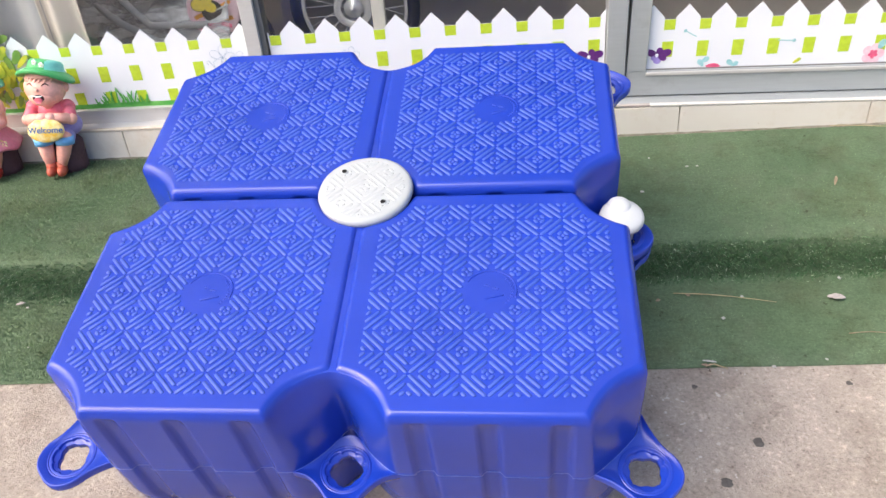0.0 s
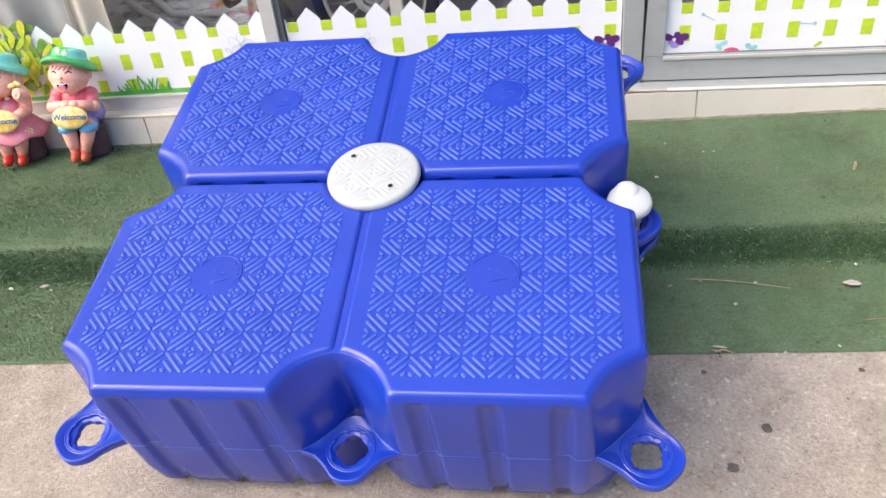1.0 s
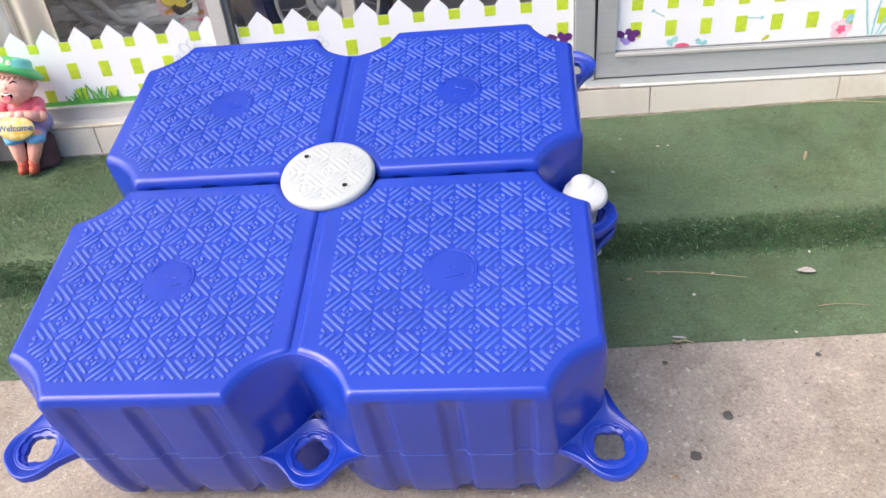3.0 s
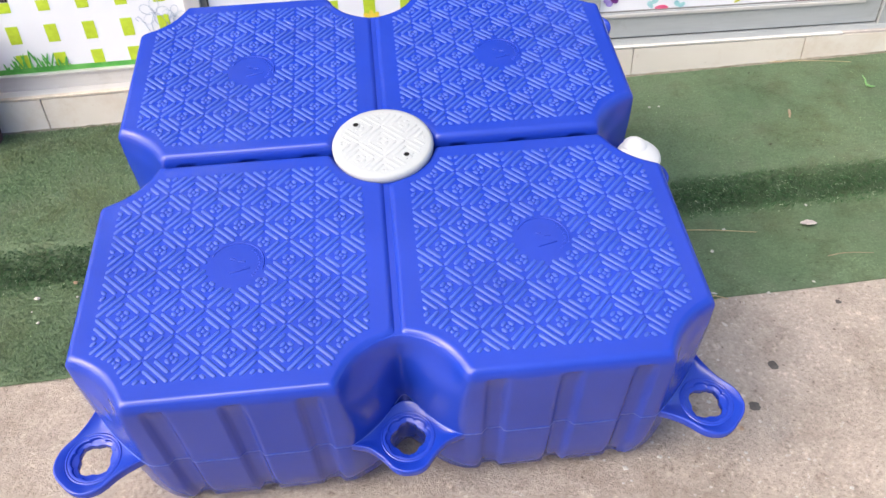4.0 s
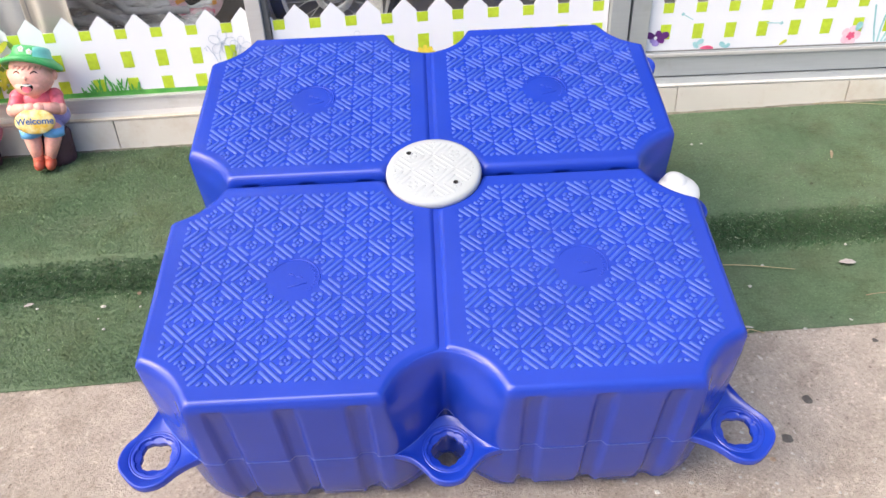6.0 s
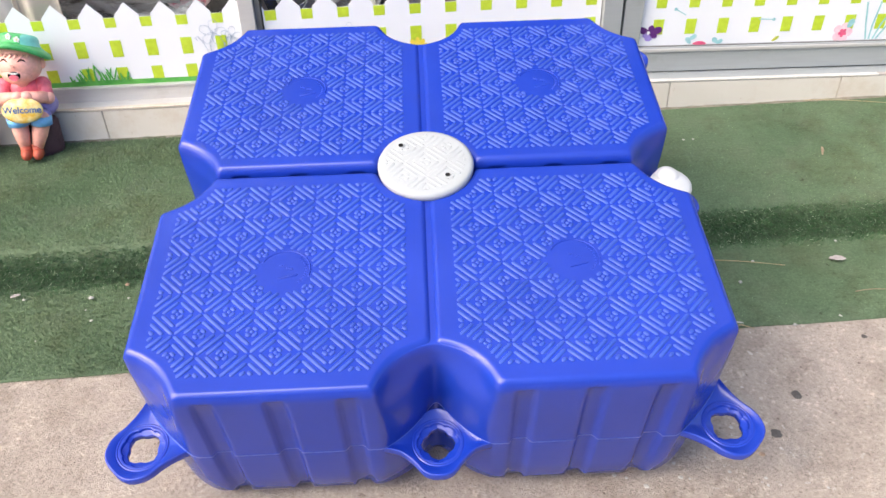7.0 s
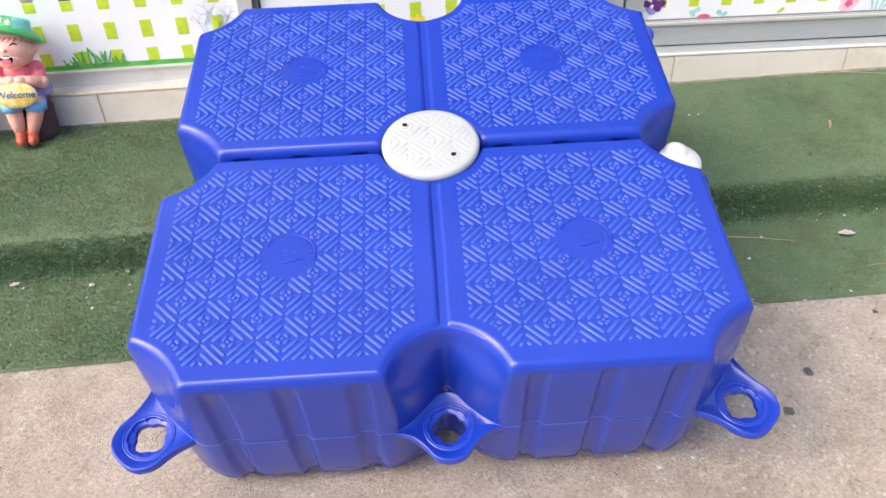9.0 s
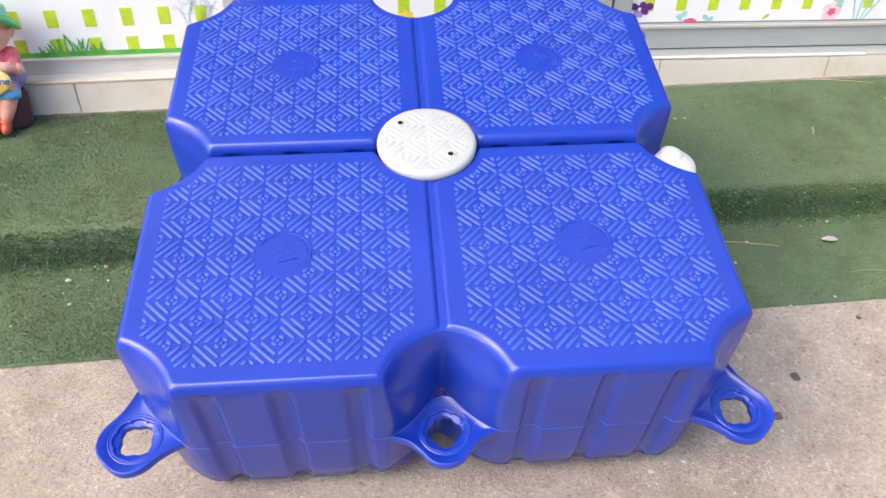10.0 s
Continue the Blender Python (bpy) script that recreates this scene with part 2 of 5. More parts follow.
YELLOW = mottled("yellow_vinyl", (0.80, 0.62, 0.05), (0.85, 0.70, 0.12), 40, 90, 0.4, bump=0)
INK = mottled("blue_grey_ink", (0.36, 0.44, 0.55), (0.44, 0.52, 0.62), 40, 90, 0.4, bump=0)
SKIN = mottled("painted_skin", (0.88, 0.41, 0.32), (0.92, 0.49, 0.40), 25, 120, 0.38)
HAT_GREEN = mottled("painted_green", (0.05, 0.36, 0.10), (0.09, 0.48, 0.16), 25, 120, 0.4)
HAT_MINT = mottled("painted_mint", (0.16, 0.58, 0.50), (0.24, 0.68, 0.58), 25, 120, 0.4)
SHIRT_PINK = mottled("painted_coral", (0.75, 0.14, 0.20), (0.82, 0.20, 0.26), 25, 120, 0.4)
DRESS_PINK = mottled("painted_pink", (0.76, 0.22, 0.30), (0.82, 0.32, 0.38), 25, 120, 0.4)
LILAC = mottled("painted_lilac", (0.32, 0.27, 0.58), (0.40, 0.34, 0.66), 25, 120, 0.4)
SHORTS = mottled("painted_sky_blue", (0.14, 0.42, 0.78), (0.2, 0.5, 0.84), 25, 120, 0.4)
SHOE_RED = mottled("painted_red", (0.58, 0.03, 0.025), (0.68, 0.07, 0.04), 25, 120, 0.35)
SHOE_RUST = mottled("painted_rust", (0.44, 0.075, 0.04), (0.52, 0.12, 0.07), 25, 120, 0.5)
PLAQUE = mottled("painted_yellow", (0.85, 0.50, 0.03), (0.88, 0.80, 0.46), 48, 120, 0.4)
PLAQUE_INK = mottled("painted_navy", (0.03, 0.10, 0.28), (0.05, 0.14, 0.34), 25, 120, 0.4)
HAIR = mottled("painted_hair", (0.86, 0.50, 0.38), (0.90, 0.60, 0.48), 60, 160, 0.5)
STUMP = mottled("painted_stump", (0.075, 0.034, 0.042), (0.125, 0.066, 0.076), 18, 90, 0.6, bump=0.003)
FLOWER_WHITE = mottled("painted_white", (0.8, 0.8, 0.76), (0.86, 0.86, 0.82), 25, 120, 0.4)
CURTAIN_GREY = mottled("grey_curtain", (0.28, 0.285, 0.30), (0.35, 0.36, 0.375), 4, 300, 0.9, bump=0.0006)
CURTAIN_BEIGE = mottled("beige_curtain", (0.50, 0.45, 0.40), (0.60, 0.55, 0.49), 4, 300, 0.9, bump=0.0006)
ROOM = mottled("room_wall", (0.28, 0.26, 0.245), (0.36, 0.335, 0.315), 3, 60, 0.9)
ROOM_FLOOR = mottled("room_floor", (0.26, 0.24, 0.225), (0.33, 0.305, 0.285), 3, 60, 0.6)
RUBBER = mottled("tyre_rubber", (0.015, 0.017, 0.022), (0.025, 0.028, 0.035), 30, 160, 0.7)
CHROME = brushed_mat("steel", (0.62, 0.62, 0.62), 0.25)
CREAM_PAINT = mottled("cream_paint", (0.66, 0.64, 0.58), (0.74, 0.72, 0.66), 8, 120, 0.45)
DARK_FABRIC = mottled("dark_fabric", (0.035, 0.037, 0.042), (0.06, 0.062, 0.068), 9, 200, 0.7, bump=0.001)
GREY_METAL = mottled("grey_metal", (0.42, 0.43, 0.45), (0.52, 0.53, 0.55), 9, 150, 0.25)
DRY_LEAF = mottled("dry_leaf", (0.26, 0.17, 0.11), (0.40, 0.30, 0.22), 60, 200, 0.8)
PALE_LEAF = mottled("pale_leaf", (0.34, 0.30, 0.29), (0.46, 0.42, 0.40), 60, 200, 0.8)
STRAW = mottled("straw", (0.40, 0.30, 0.16), (0.52, 0.42, 0.26), 60, 200, 0.8)
FRESH_LEAF = mottled("fresh_leaf", (0.11, 0.28, 0.08), (0.19, 0.38, 0.14), 60, 200, 0.6)
STAIN = mottled("old_stain", (0.075, 0.068, 0.062), (0.12, 0.11, 0.10), 60, 200, 0.85)
DIRT = mottled("packed_dirt", (0.12, 0.11, 0.075), (0.26, 0.235, 0.19), 38, 160, 0.95, bump=0.002)
CHIP = mottled("white_chip", (0.42, 0.41, 0.38), (0.56, 0.54, 0.51), 60, 200, 0.8)


# ---- mesh helpers ----
def mesh_of(name, bm, mats, smooth=False):
    me = bpy.data.meshes.new(name)
    bm.normal_update()
    bm.to_mesh(me)
    bm.free()
    for m in mats if isinstance(mats, (list, tuple)) else [mats]:
        me.materials.append(m)
    if smooth:
        me.shade_smooth()
    return me


def part(name, bm, material, parent, label="", smooth=False):
    ob = new(name, mesh_of(name, bm, material, smooth))
    ob.parent = parent
    if label:
        ob["label"] = label
    return ob


def thing(name, m, label, category, group="", kind=""):
    ob = new(name)
    ob.empty_display_size = 0.05
    ob.matrix_world = m
    return tagged(ob, label, category, group, kind)


def solid(name, bm, material, label, category, group="", kind="", m=None, smooth=False):
    ob = new(name, mesh_of(name, bm, material, smooth))
    if m is not None:
        ob.matrix_world = m
    return tagged(ob, label, category, group, kind)


def add_box(bm, x0, x1, y0, y1, z0, z1, bevel=0.0, mat=0):
    r = bmesh.ops.create_cube(bm, size=1)
    vs = r["verts"]
    bmesh.ops.scale(bm, verts=vs, vec=(x1 - x0, y1 - y0, z1 - z0))
    bmesh.ops.translate(bm, verts=vs, vec=((x0 + x1) / 2, (y0 + y1) / 2, (z0 + z1) / 2))
    fs = {f for v in vs for f in v.link_faces}
    for f in fs:
        f.material_index = mat
    if bevel:
        es = list({e for v in vs for e in v.link_edges})
        out = bmesh.ops.bevel(bm, geom=es, offset=bevel, segments=2, affect="EDGES", profile=0.6)
        for f in out["faces"]:
            f.material_index = mat
    return bm


def box_bm(*a, **k):
    return add_box(bmesh.new(), *a, **k)


def add_ball(bm, c, r, rot=None, mat=0, seg=20, rings=14):
    m = Matrix.Translation(c) @ (rot or Matrix()) @ Matrix.Diagonal((*r, 1))
    out = bmesh.ops.create_uvsphere(bm, u_segments=seg, v_segments=rings, radius=1, matrix=m)
    for f in {f for v in out["verts"] for f in v.link_faces}:
        f.material_index, f.smooth = mat, True


def add_tube(bm, pts, radii, seg=12, mat=0, caps=True):
    """A round tube through pts; radii: one number, or one a point."""
    pts = [Vector(p) for p in pts]
    if not isinstance(radii, (list, tuple)):
        radii = [radii] * len(pts)
    rings = []
    side = None
    for i, p in enumerate(pts):
        d = (pts[min(i + 1, len(pts) - 1)] - pts[max(i - 1, 0)]).normalized()
        if side is None:
            side = d.cross((0, 0, 1)) if abs(d.z) < 0.9 else d.cross((1, 0, 0))
        side = (side - d * side.dot(d)).normalized()
        up = d.cross(side)
        rings.append([bm.verts.new(p + radii[i] * (math.cos(a) * side + math.sin(a) * up)) for a in (2 * math.pi * k / seg for k in range(seg))])
    fs = []
    for a, b in zip(rings, rings[1:]):
        for k in range(seg):
            fs.append(bm.faces.new((a[k], a[(k + 1) % seg], b[(k + 1) % seg], b[k])))
    if caps:
        fs.append(bm.faces.new(rings[0][::-1]))
        fs.append(bm.faces.new(rings[-1]))
    for f in fs:
        f.material_index, f.smooth = mat, True
    return bm


def add_lathe(bm, profile, c=(0, 0, 0), seg=48, mat=0, m=None):
    """Turns (radius, height) pairs round the z axis, closed at both ends where the radius is 0."""
    m = m or Matrix.Translation(c)
    rings = []
    for r, z in profile:
        if r <= 1e-6:
            rings.append([bm.verts.new(m @ Vector((0, 0, z)))])
        else:
            rings.append([bm.verts.new(m @ Vector((r * math.cos(2 * math.pi * k / seg), r * math.sin(2 * math.pi * k / seg), z))) for k in range(seg)])
    for a, b in zip(rings, rings[1:]):
        for k in range(seg):
            q = (k + 1) % seg
            if len(a) == 1:
                f = bm.faces.new((a[0], b[q], b[k]))
            elif len(b) == 1:
                f = bm.faces.new((a[k], a[q], b[0]))
            else:
                f = bm.faces.new((a[k], a[q], b[q], b[k]))
            f.material_index, f.smooth = mat, True
    return bm


def add_plate(bm, outline, y, thick, mat=0):
    """A flat plate in the x-z plane: its front at y, its back at y + thick."""
    a = [bm.verts.new((px, y, pz)) for px, pz in outline]
    b = [bm.verts.new((px, y + thick, pz)) for px, pz in outline]
    n = len(a)
    fs = [bm.faces.new(a), bm.faces.new(b[::-1])]
    for k in range(n):
        fs.append(bm.faces.new((a[k], b[k], b[(k + 1) % n], a[(k + 1) % n])))
    for f in fs:
        f.material_index = mat
    bmesh.ops.recalc_face_normals(bm, faces=fs)
    return bm


def petal(cx, cz, length, width, turn, n=14):
    """An outline of a leaf or petal from its foot at (cx, cz), turned by degrees from upright."""
    t = radians(turn)
    pts = []
    for k in range(n):
        a = 2 * math.pi * k / n
        u, v = width / 2 * math.sin(a) * (1 - 0.25 * math.cos(a)), length / 2 * (1 - math.cos(a))
        pts.append((cx + u * math.cos(t) + v * math.sin(t), cz - u * math.sin(t) + v * math.cos(t)))
    return pts


# ---- ground ----
SLOPE = math.tan(radians(3.0))


def ground_z(y):
    return SLOPE * min(max(y, -5.0), 0.3)


def build_ground():
    bm = bmesh.new()
    xs = [-400, -60, -12, -4, -2, 0, 2, 4, 12, 60, 400]
    ys = [-500, -80, -20, -9, -6.5, -5, -3, -1.5, -0.6, -0.1, 0.1, 0.3, 1.0, 4.0, 20, 80, 500]
    grid = [[bm.verts.new((px, py, ground_z(py))) for px in xs] for py in ys]
    for a, b in zip(grid, grid[1:]):
        for k in range(len(xs) - 1):
            bm.faces.new((a[k], a[k + 1], b[k + 1], b[k]))
    solid("ground", bm, CONCRETE, "worn beige concrete paving sloping gently from the shop front", "ground", kind="structure")


build_ground()
EDGE_Y, STEP_Y, WALL_Y = -0.112, 0.196, 0.743
UPPER_Z0, UPPER_Z1 = 0.121, 0.143


def turf_profile():
    """The (y, z) line of the turf: lower strip, riser, rounded nosing, upper strip."""
    p = [(EDGE_Y, ground_z(EDGE_Y) + 0.001), (EDGE_Y + 0.002, ground_z(EDGE_Y) + 0.006)]
    p += [(y, ground_z(y) + 0.007) for y in (-0.05, 0.03, 0.11, 0.16)]
    p += [(STEP_Y - 0.005, ground_z(STEP_Y) + 0.010), (STEP_Y - 0.002, 0.030), (STEP_Y - 0.003, 0.060), (STEP_Y - 0.003, 0.088)]
    p += [(STEP_Y, 0.104), (STEP_Y + 0.007, 0.115), (STEP_Y + 0.022, UPPER_Z0)]
    p += [(0.30, 0.1255), (0.42, 0.131), (0.55, 0.1365), (0.66, 0.1405), (WALL_Y, UPPER_Z1)]
    return p


def build_turf():
    prof = turf_profile()
    bm = bmesh.new()
    xs = np.linspace(-3.2, 3.4, 111)
    rows = []
    for i, (y, z) in enumerate(prof):
        row = []
        for px in xs:
            w = (0.0025 if 6 <= i <= 12 else 0.0008) * noise.noise((px * 3.1, i * 0.7, 2.0))
            e = 0.003 * noise.noise((px * 6.0, 5.0, 0.3)) if i < 2 else 0.0
            up = 1.0 if i > 1 else 0.0
            row.append(bm.verts.new((px, y + e + (w if 6 <= i <= 12 else 0), z + w * up)))
        rows.append(row)
    for a, b in zip(rows, rows[1:]):
        for k in range(len(xs) - 1):
            f = bm.faces.new((a[k], a[k + 1], b[k + 1], b[k]))
            f.smooth = True
    solid("artificial_turf", bm, TURF, "worn green artificial grass carpet over a low step", "artificial grass", kind="structure")
    # the step itself, under the carpet
    bm = bmesh.new()
    add_box(bm, -3.2, 3.4, STEP_Y + 0.008, 1.0, -0.05, 0.106)
    solid("step", bm, CONCRETE, "low concrete step under the green carpet", "step", kind="structure")


def add_pile(name, co, mat, label):
    n = len(co)
    me = bpy.data.meshes.new(name)
    me.from_pydata(co.reshape(-1, 3).tolist(), [], np.arange(3 * n).reshape(-1, 3).tolist())
    me.materials.append(mat)
    tagged(new(name, me), label, "artificial grass", kind="stuff")


def riser_pile(x0, x1, n, seed):
    """Longer, darker green tufts on the riser and its foot."""
    rng = np.random.default_rng(seed)
    prof = np.array(turf_profile())[5:12]
    seg = np.diff(prof, axis=0)
    length = np.hypot(seg[:, 0], seg[:, 1])
    which = rng.choice(len(seg), n, p=length / length.sum())
    u = rng.random(n)
    x = x0 + (x1 - x0) * rng.random(n)
    y, z = (prof[which, k] + u * seg[which, k] for k in (0, 1))
    clump = np.sin(x * 61 + 2 * np.sin(x * 17)) * np.sin(z * 230 + y * 190 + 3 * np.sin(x * 29))
    keep = rng.random(n) < 0.62 + 0.38 * clump
    keep &= ~((which == 0) & (rng.random(n) > 0.15 + u))
    x, y, z, which = x[keep], y[keep], z[keep], which[keep]
    n = len(x)
    nrm = np.stack([np.zeros(n), -seg[which, 1] / length[which], seg[which, 0] / length[which]], 1)
    ang = rng.random(n) * 2 * np.pi
    h = 0.007 + 0.007 * rng.random(n)
    aim = nrm + 0.75 * rng.normal(size=(n, 3)) + np.array([0, -0.10, 0.25])
    aim /= np.linalg.norm(aim, axis=1)[:, None]
    base = np.stack([x, y, z], 1) - 0.001 * nrm
    side = np.stack([np.cos(ang), 0.4 * np.sin(ang), np.sin(ang)], 1) * (0.0009 + 0.0007 * rng.random(n))[:, None]
    co = np.stack([base - side, base + side, base + aim * h[:, None]], 1)
    add_pile("riser_pile", co, RISER_BLADES, "longer deep green pile on the step's riser")


def build_blades(x0, x1, per_m, seed, name):
    """Short pile of the carpet."""
    rng = np.random.default_rng(seed)
    prof = np.array(turf_profile())
    seg = np.diff(prof, axis=0)
    length = np.hypot(seg[:, 0], seg[:, 1])
    density = np.ones(len(seg))
    density[6:12] = 0.5
    weight = length * density
    n = int(per_m * weight.sum() * (x1 - x0))
    which = rng.choice(len(seg), n, p=weight / weight.sum())
    u = rng.random(n)
    y = prof[which, 0] + u * seg[which, 0]
    z = prof[which, 1] + u * seg[which, 1]
    x = x0 + (x1 - x0) * rng.random(n)
    nrm = np.stack([np.zeros(n), -seg[which, 1] / length[which], seg[which, 0] / length[which]], 1)
    patch = 0.5 + 0.5 * np.sin(x * 3.7 + 1.0) * np.sin(y * 9.0 + x * 1.3)
    worn = np.clip((x - 0.46) * 8.0, 0, 1) * ((which >= 12) | (which < 6))
    h = (0.0035 + 0.0035 * rng.random(n)) * (0.75 + 0.4 * patch) * (1 - 0.45 * worn)
    ang = rng.random(n) * 2 * np.pi
    lean = 0.75 + 0.5 * worn
    side = np.stack([np.cos(ang), np.sin(ang), np.zeros(n)], 1)
    tilt = np.stack([np.cos(ang + 1.7), np.sin(ang + 1.7), np.zeros(n)], 1)
    keep = rng.random(n) > 0.62 * worn
    base = np.stack([x, y, z], 1) - 0.0008 * nrm
    w = 0.0008 + 0.0006 * rng.random(n)
    tip = base + nrm * h[:, None] + tilt * (h * lean * rng.random(n))[:, None]
    co = np.empty((n, 3, 3))
    co[:, 0], co[:, 1], co[:, 2] = base - side * w[:, None], base + side * w[:, None], tip
    co = co[keep]
    add_pile(name, co, BLADES, "short pile of the worn green artificial grass carpet")


build_turf()

# ---- pontoon floats ----
FLOAT = pose(0, 0, 0.0827, 13.55, -0.1, -2.53)
H = 0.388
FLUTES = (0.140, 0.252, 0.364)
LEVELS = (  # height, inset of the faces, start of the corner along the faces, its start along the seam, middle of the corner, depth of the flutes
    (0.0, 0.062, 0.1252, 0.1252, 0.0812, 0.0), (0.002, 0.05, 0.1204, 0.1246, 0.0724, 0.006), (0.009, 0.036, 0.1138, 0.1116, 0.0618, 0.009), (0.022, 0.023, 0.107, 0.1047, 0.054, 0.009), (0.05, 0.01, 0.099, 0.1, 0.0435, 0.009),
    (0.11, 0.002, 0.0925, 0.097, 0.041, 0.009), (0.196, 0.0, 0.09, 0.097, 0.0405, 0.009), (0.24, 0.0, 0.09, 0.0965, 0.0408, 0.009), (0.28, 0.0, 0.09, 0.0945, 0.0418, 0.009), (0.31, 0.0, 0.09, 0.0912, 0.0438, 0.009),
    (0.328, 0.0, 0.0903, 0.0888, 0.0468, 0.0085), (0.34, 0.0, 0.0908, 0.0873, 0.0502, 0.0076), (0.349, 0.0, 0.0916, 0.0867, 0.0534, 0.0062),
)


def rim_levels():
    """The rounded upper rim, an elliptic quarter 25 mm high and 16 mm deep, in the order of LEVELS."""
    rows = []
    for k in range(1, 15):
        a = math.pi / 2 * k / 14
        z, e = 0.363 + 0.025 * math.sin(a), 0.016 * (1 - math.cos(a))
        rows.append((z, e, 0.0922 + 0.75 * e, 0.0867 + 0.75 * e, 0.0560 + 0.10 * (z - 0.356) + 0.72 * e, max(0.0055 - 0.0016 * k, 0.0)))
    return tuple(rows)


LEVELS += rim_levels()
SPLIT = LEVELS[-8][0]


def flute(u):
    d = 0.0
    for c in FLUTES:
        s = min(max((0.0195 - abs(u - c)) / 0.008, 0.0), 1.0)
        d = max(d, s * s * (3 - 2 * s))
    return d


def block_points(level, joined, inner, seam):
    """One block's plan in a cell 0.5 wide, anticlockwise from its near left corner: for each side, the corner at its start and the side itself, as (x, y, inward, flute). joined: the side (0 left, 1 right) next to its twin; inner: whether its far side meets the other float."""
    z, e, start, at_seam, middle, depth = level
    out = 0.0022 + e
    ins = [out, out, out, out]  # near, right, far, left
    twin = 1 if joined else 3
    ins[twin] = seam
    ins[2 if inner else 0] += 0.0015 if inner else 0.005
    begin = [at_seam if k == twin else start for k in range(4)]
    frames = (((0, 0), (1, 0), (0, 1)), ((0.5, 0), (0, 1), (-1, 0)), ((0.5, 0.5), (-1, 0), (0, -1)), ((0, 0.5), (0, -1), (1, 0)))
    sides = []
    for k, (o, along, inward) in enumerate(frames):
        d, prev = ins[k], ins[k - 1]
        pa, pb = (prev, begin[k - 1]), (begin[k], d)
        near_twin = twin in (k, (k - 1) % 4)
        mid = middle if near_twin else middle + 0.003 * (z < 0.34)
        ctrl = (2 * mid - (pa[0] + pb[0]) / 2, 2 * mid - (pa[1] + pb[1]) / 2)
        turn, run = [], []
        for q in range(16):
            t = q / 16
            u = (1 - t) ** 2 * pa[0] + 2 * t * (1 - t) * ctrl[0] + t * t * pb[0]
            v = (1 - t) ** 2 * pa[1] + 2 * t * (1 - t) * ctrl[1] + t * t * pb[1]
            turn.append((o[0] + along[0] * u + inward[0] * v, o[1] + along[1] * u + inward[1] * v, None, 0.0))
        u0, u1 = begin[k], 0.5 - begin[k]
        for q in range(73):
            u = u0 + (u1 - u0) * q / 72
            f = 0.0 if k == twin else depth * flute(u)
            run.append((o[0] + along[0] * u + inward[0] * d, o[1] + along[1] * u + inward[1] * d, inward, f))
        sides.append((turn, run))
    return sides


def softened(pts, z):
    p = np.array([(a, b) for a, b, _, _ in pts])
    for _ in range(2 if z > 0.37 else (3 if z > 0.3 else 5)):
        p = 0.5 * p + 0.25 * (np.roll(p, 1, 0) + np.roll(p, -1, 0))
    return [(q[0] + (i[0] * f if i else 0), q[1] + (i[1] * f if i else 0)) for q, (_, _, i, f) in zip(p, pts)]


def twin_outline(level, inner):
    """The plan of both blocks in one, without the seam between them."""
    left = block_points(level, 1, inner, 0.0)
    right = [([(a + 0.5, b, i, f) for a, b, i, f in t], [(a + 0.5, b, i, f) for a, b, i, f in r]) for t, r in block_points(level, 0, inner, 0.0)]
    pts = left[0][0] + left[0][1] + left[1][0] + right[0][0] + right[0][1] + right[1][0] + right[1][1] + right[2][0] + right[2][1] + right[3][0]
    pts += left[2][0] + left[2][1] + left[3][0] + left[3][1]
    return softened(pts, level[0])


def loft(bm, rings):
    n = len(rings[0])
    for a, b in zip(rings, rings[1:]):
        for k in range(n):
            bm.faces.new((a[k], a[(k + 1) % n], b[(k + 1) % n], b[k])).smooth = True


def add_blocks(bm, ox, oy, inner):
    """Two blocks moulded in one, parted at the top by a narrow groove."""
    at = [lv[0] for lv in LEVELS].index(SPLIT)
    rings = []
    for i, lv in enumerate(LEVELS[:at + 2]):
        tuck = 0.999 if i > at else 1.0
        rings.append([bm.verts.new((ox + 0.5 + tuck * (a - 0.5), oy + 0.25 + tuck * (b - 0.25), lv[0])) for a, b in twin_outline(lv, inner)])
    loft(bm, rings)
    bm.faces.new(rings[0][::-1])
    bm.faces.new(rings[-1])
    for side in (0, 1):
        rings = []
        for i, lv in enumerate(LEVELS[at - 1:]):
            tuck = 0.998 if i == 0 else 1.0
            pts = [p for t, r in block_points(lv, 1 - side, inner, 0.0024 + 0.95 * max(lv[1] - LEVELS[-9][1], 0.0)) for p in t + r]
            rings.append([bm.verts.new((ox + 0.5 * side + 0.25 + tuck * (a - 0.25), oy + 0.25 + tuck * (b - 0.25), lv[0])) for a, b in softened(pts, lv[0])])
        loft(bm, rings)
        bm.faces.new(rings[-1])


CELL = 0.042


def cell_bars(cx, cy, even, keep):
    """The bars of one cell, each cut to its longest stretch for which keep(x, y) holds."""
    bars = []
    ang = -45 if even else 45
    c, t = math.cos(radians(ang)), math.sin(radians(ang))
    for off in (-0.0216, -0.0108, 0.0, 0.0108, 0.0216):
        half = CELL / math.sqrt(2) - abs(off) - 0.0030
        bx, by = cx - t * off, cy + c * off
        good = [u for u in (half * (k / 8 - 1) for k in range(17)) if keep(bx + c * u, by + t * u)]
        if not good:
            continue
        a, b = good[0], good[-1]
        bars.append((bx + c * (a + b) / 2, by + t * (a + b) / 2, ang, max(b - a, 0.0056)))
    return bars


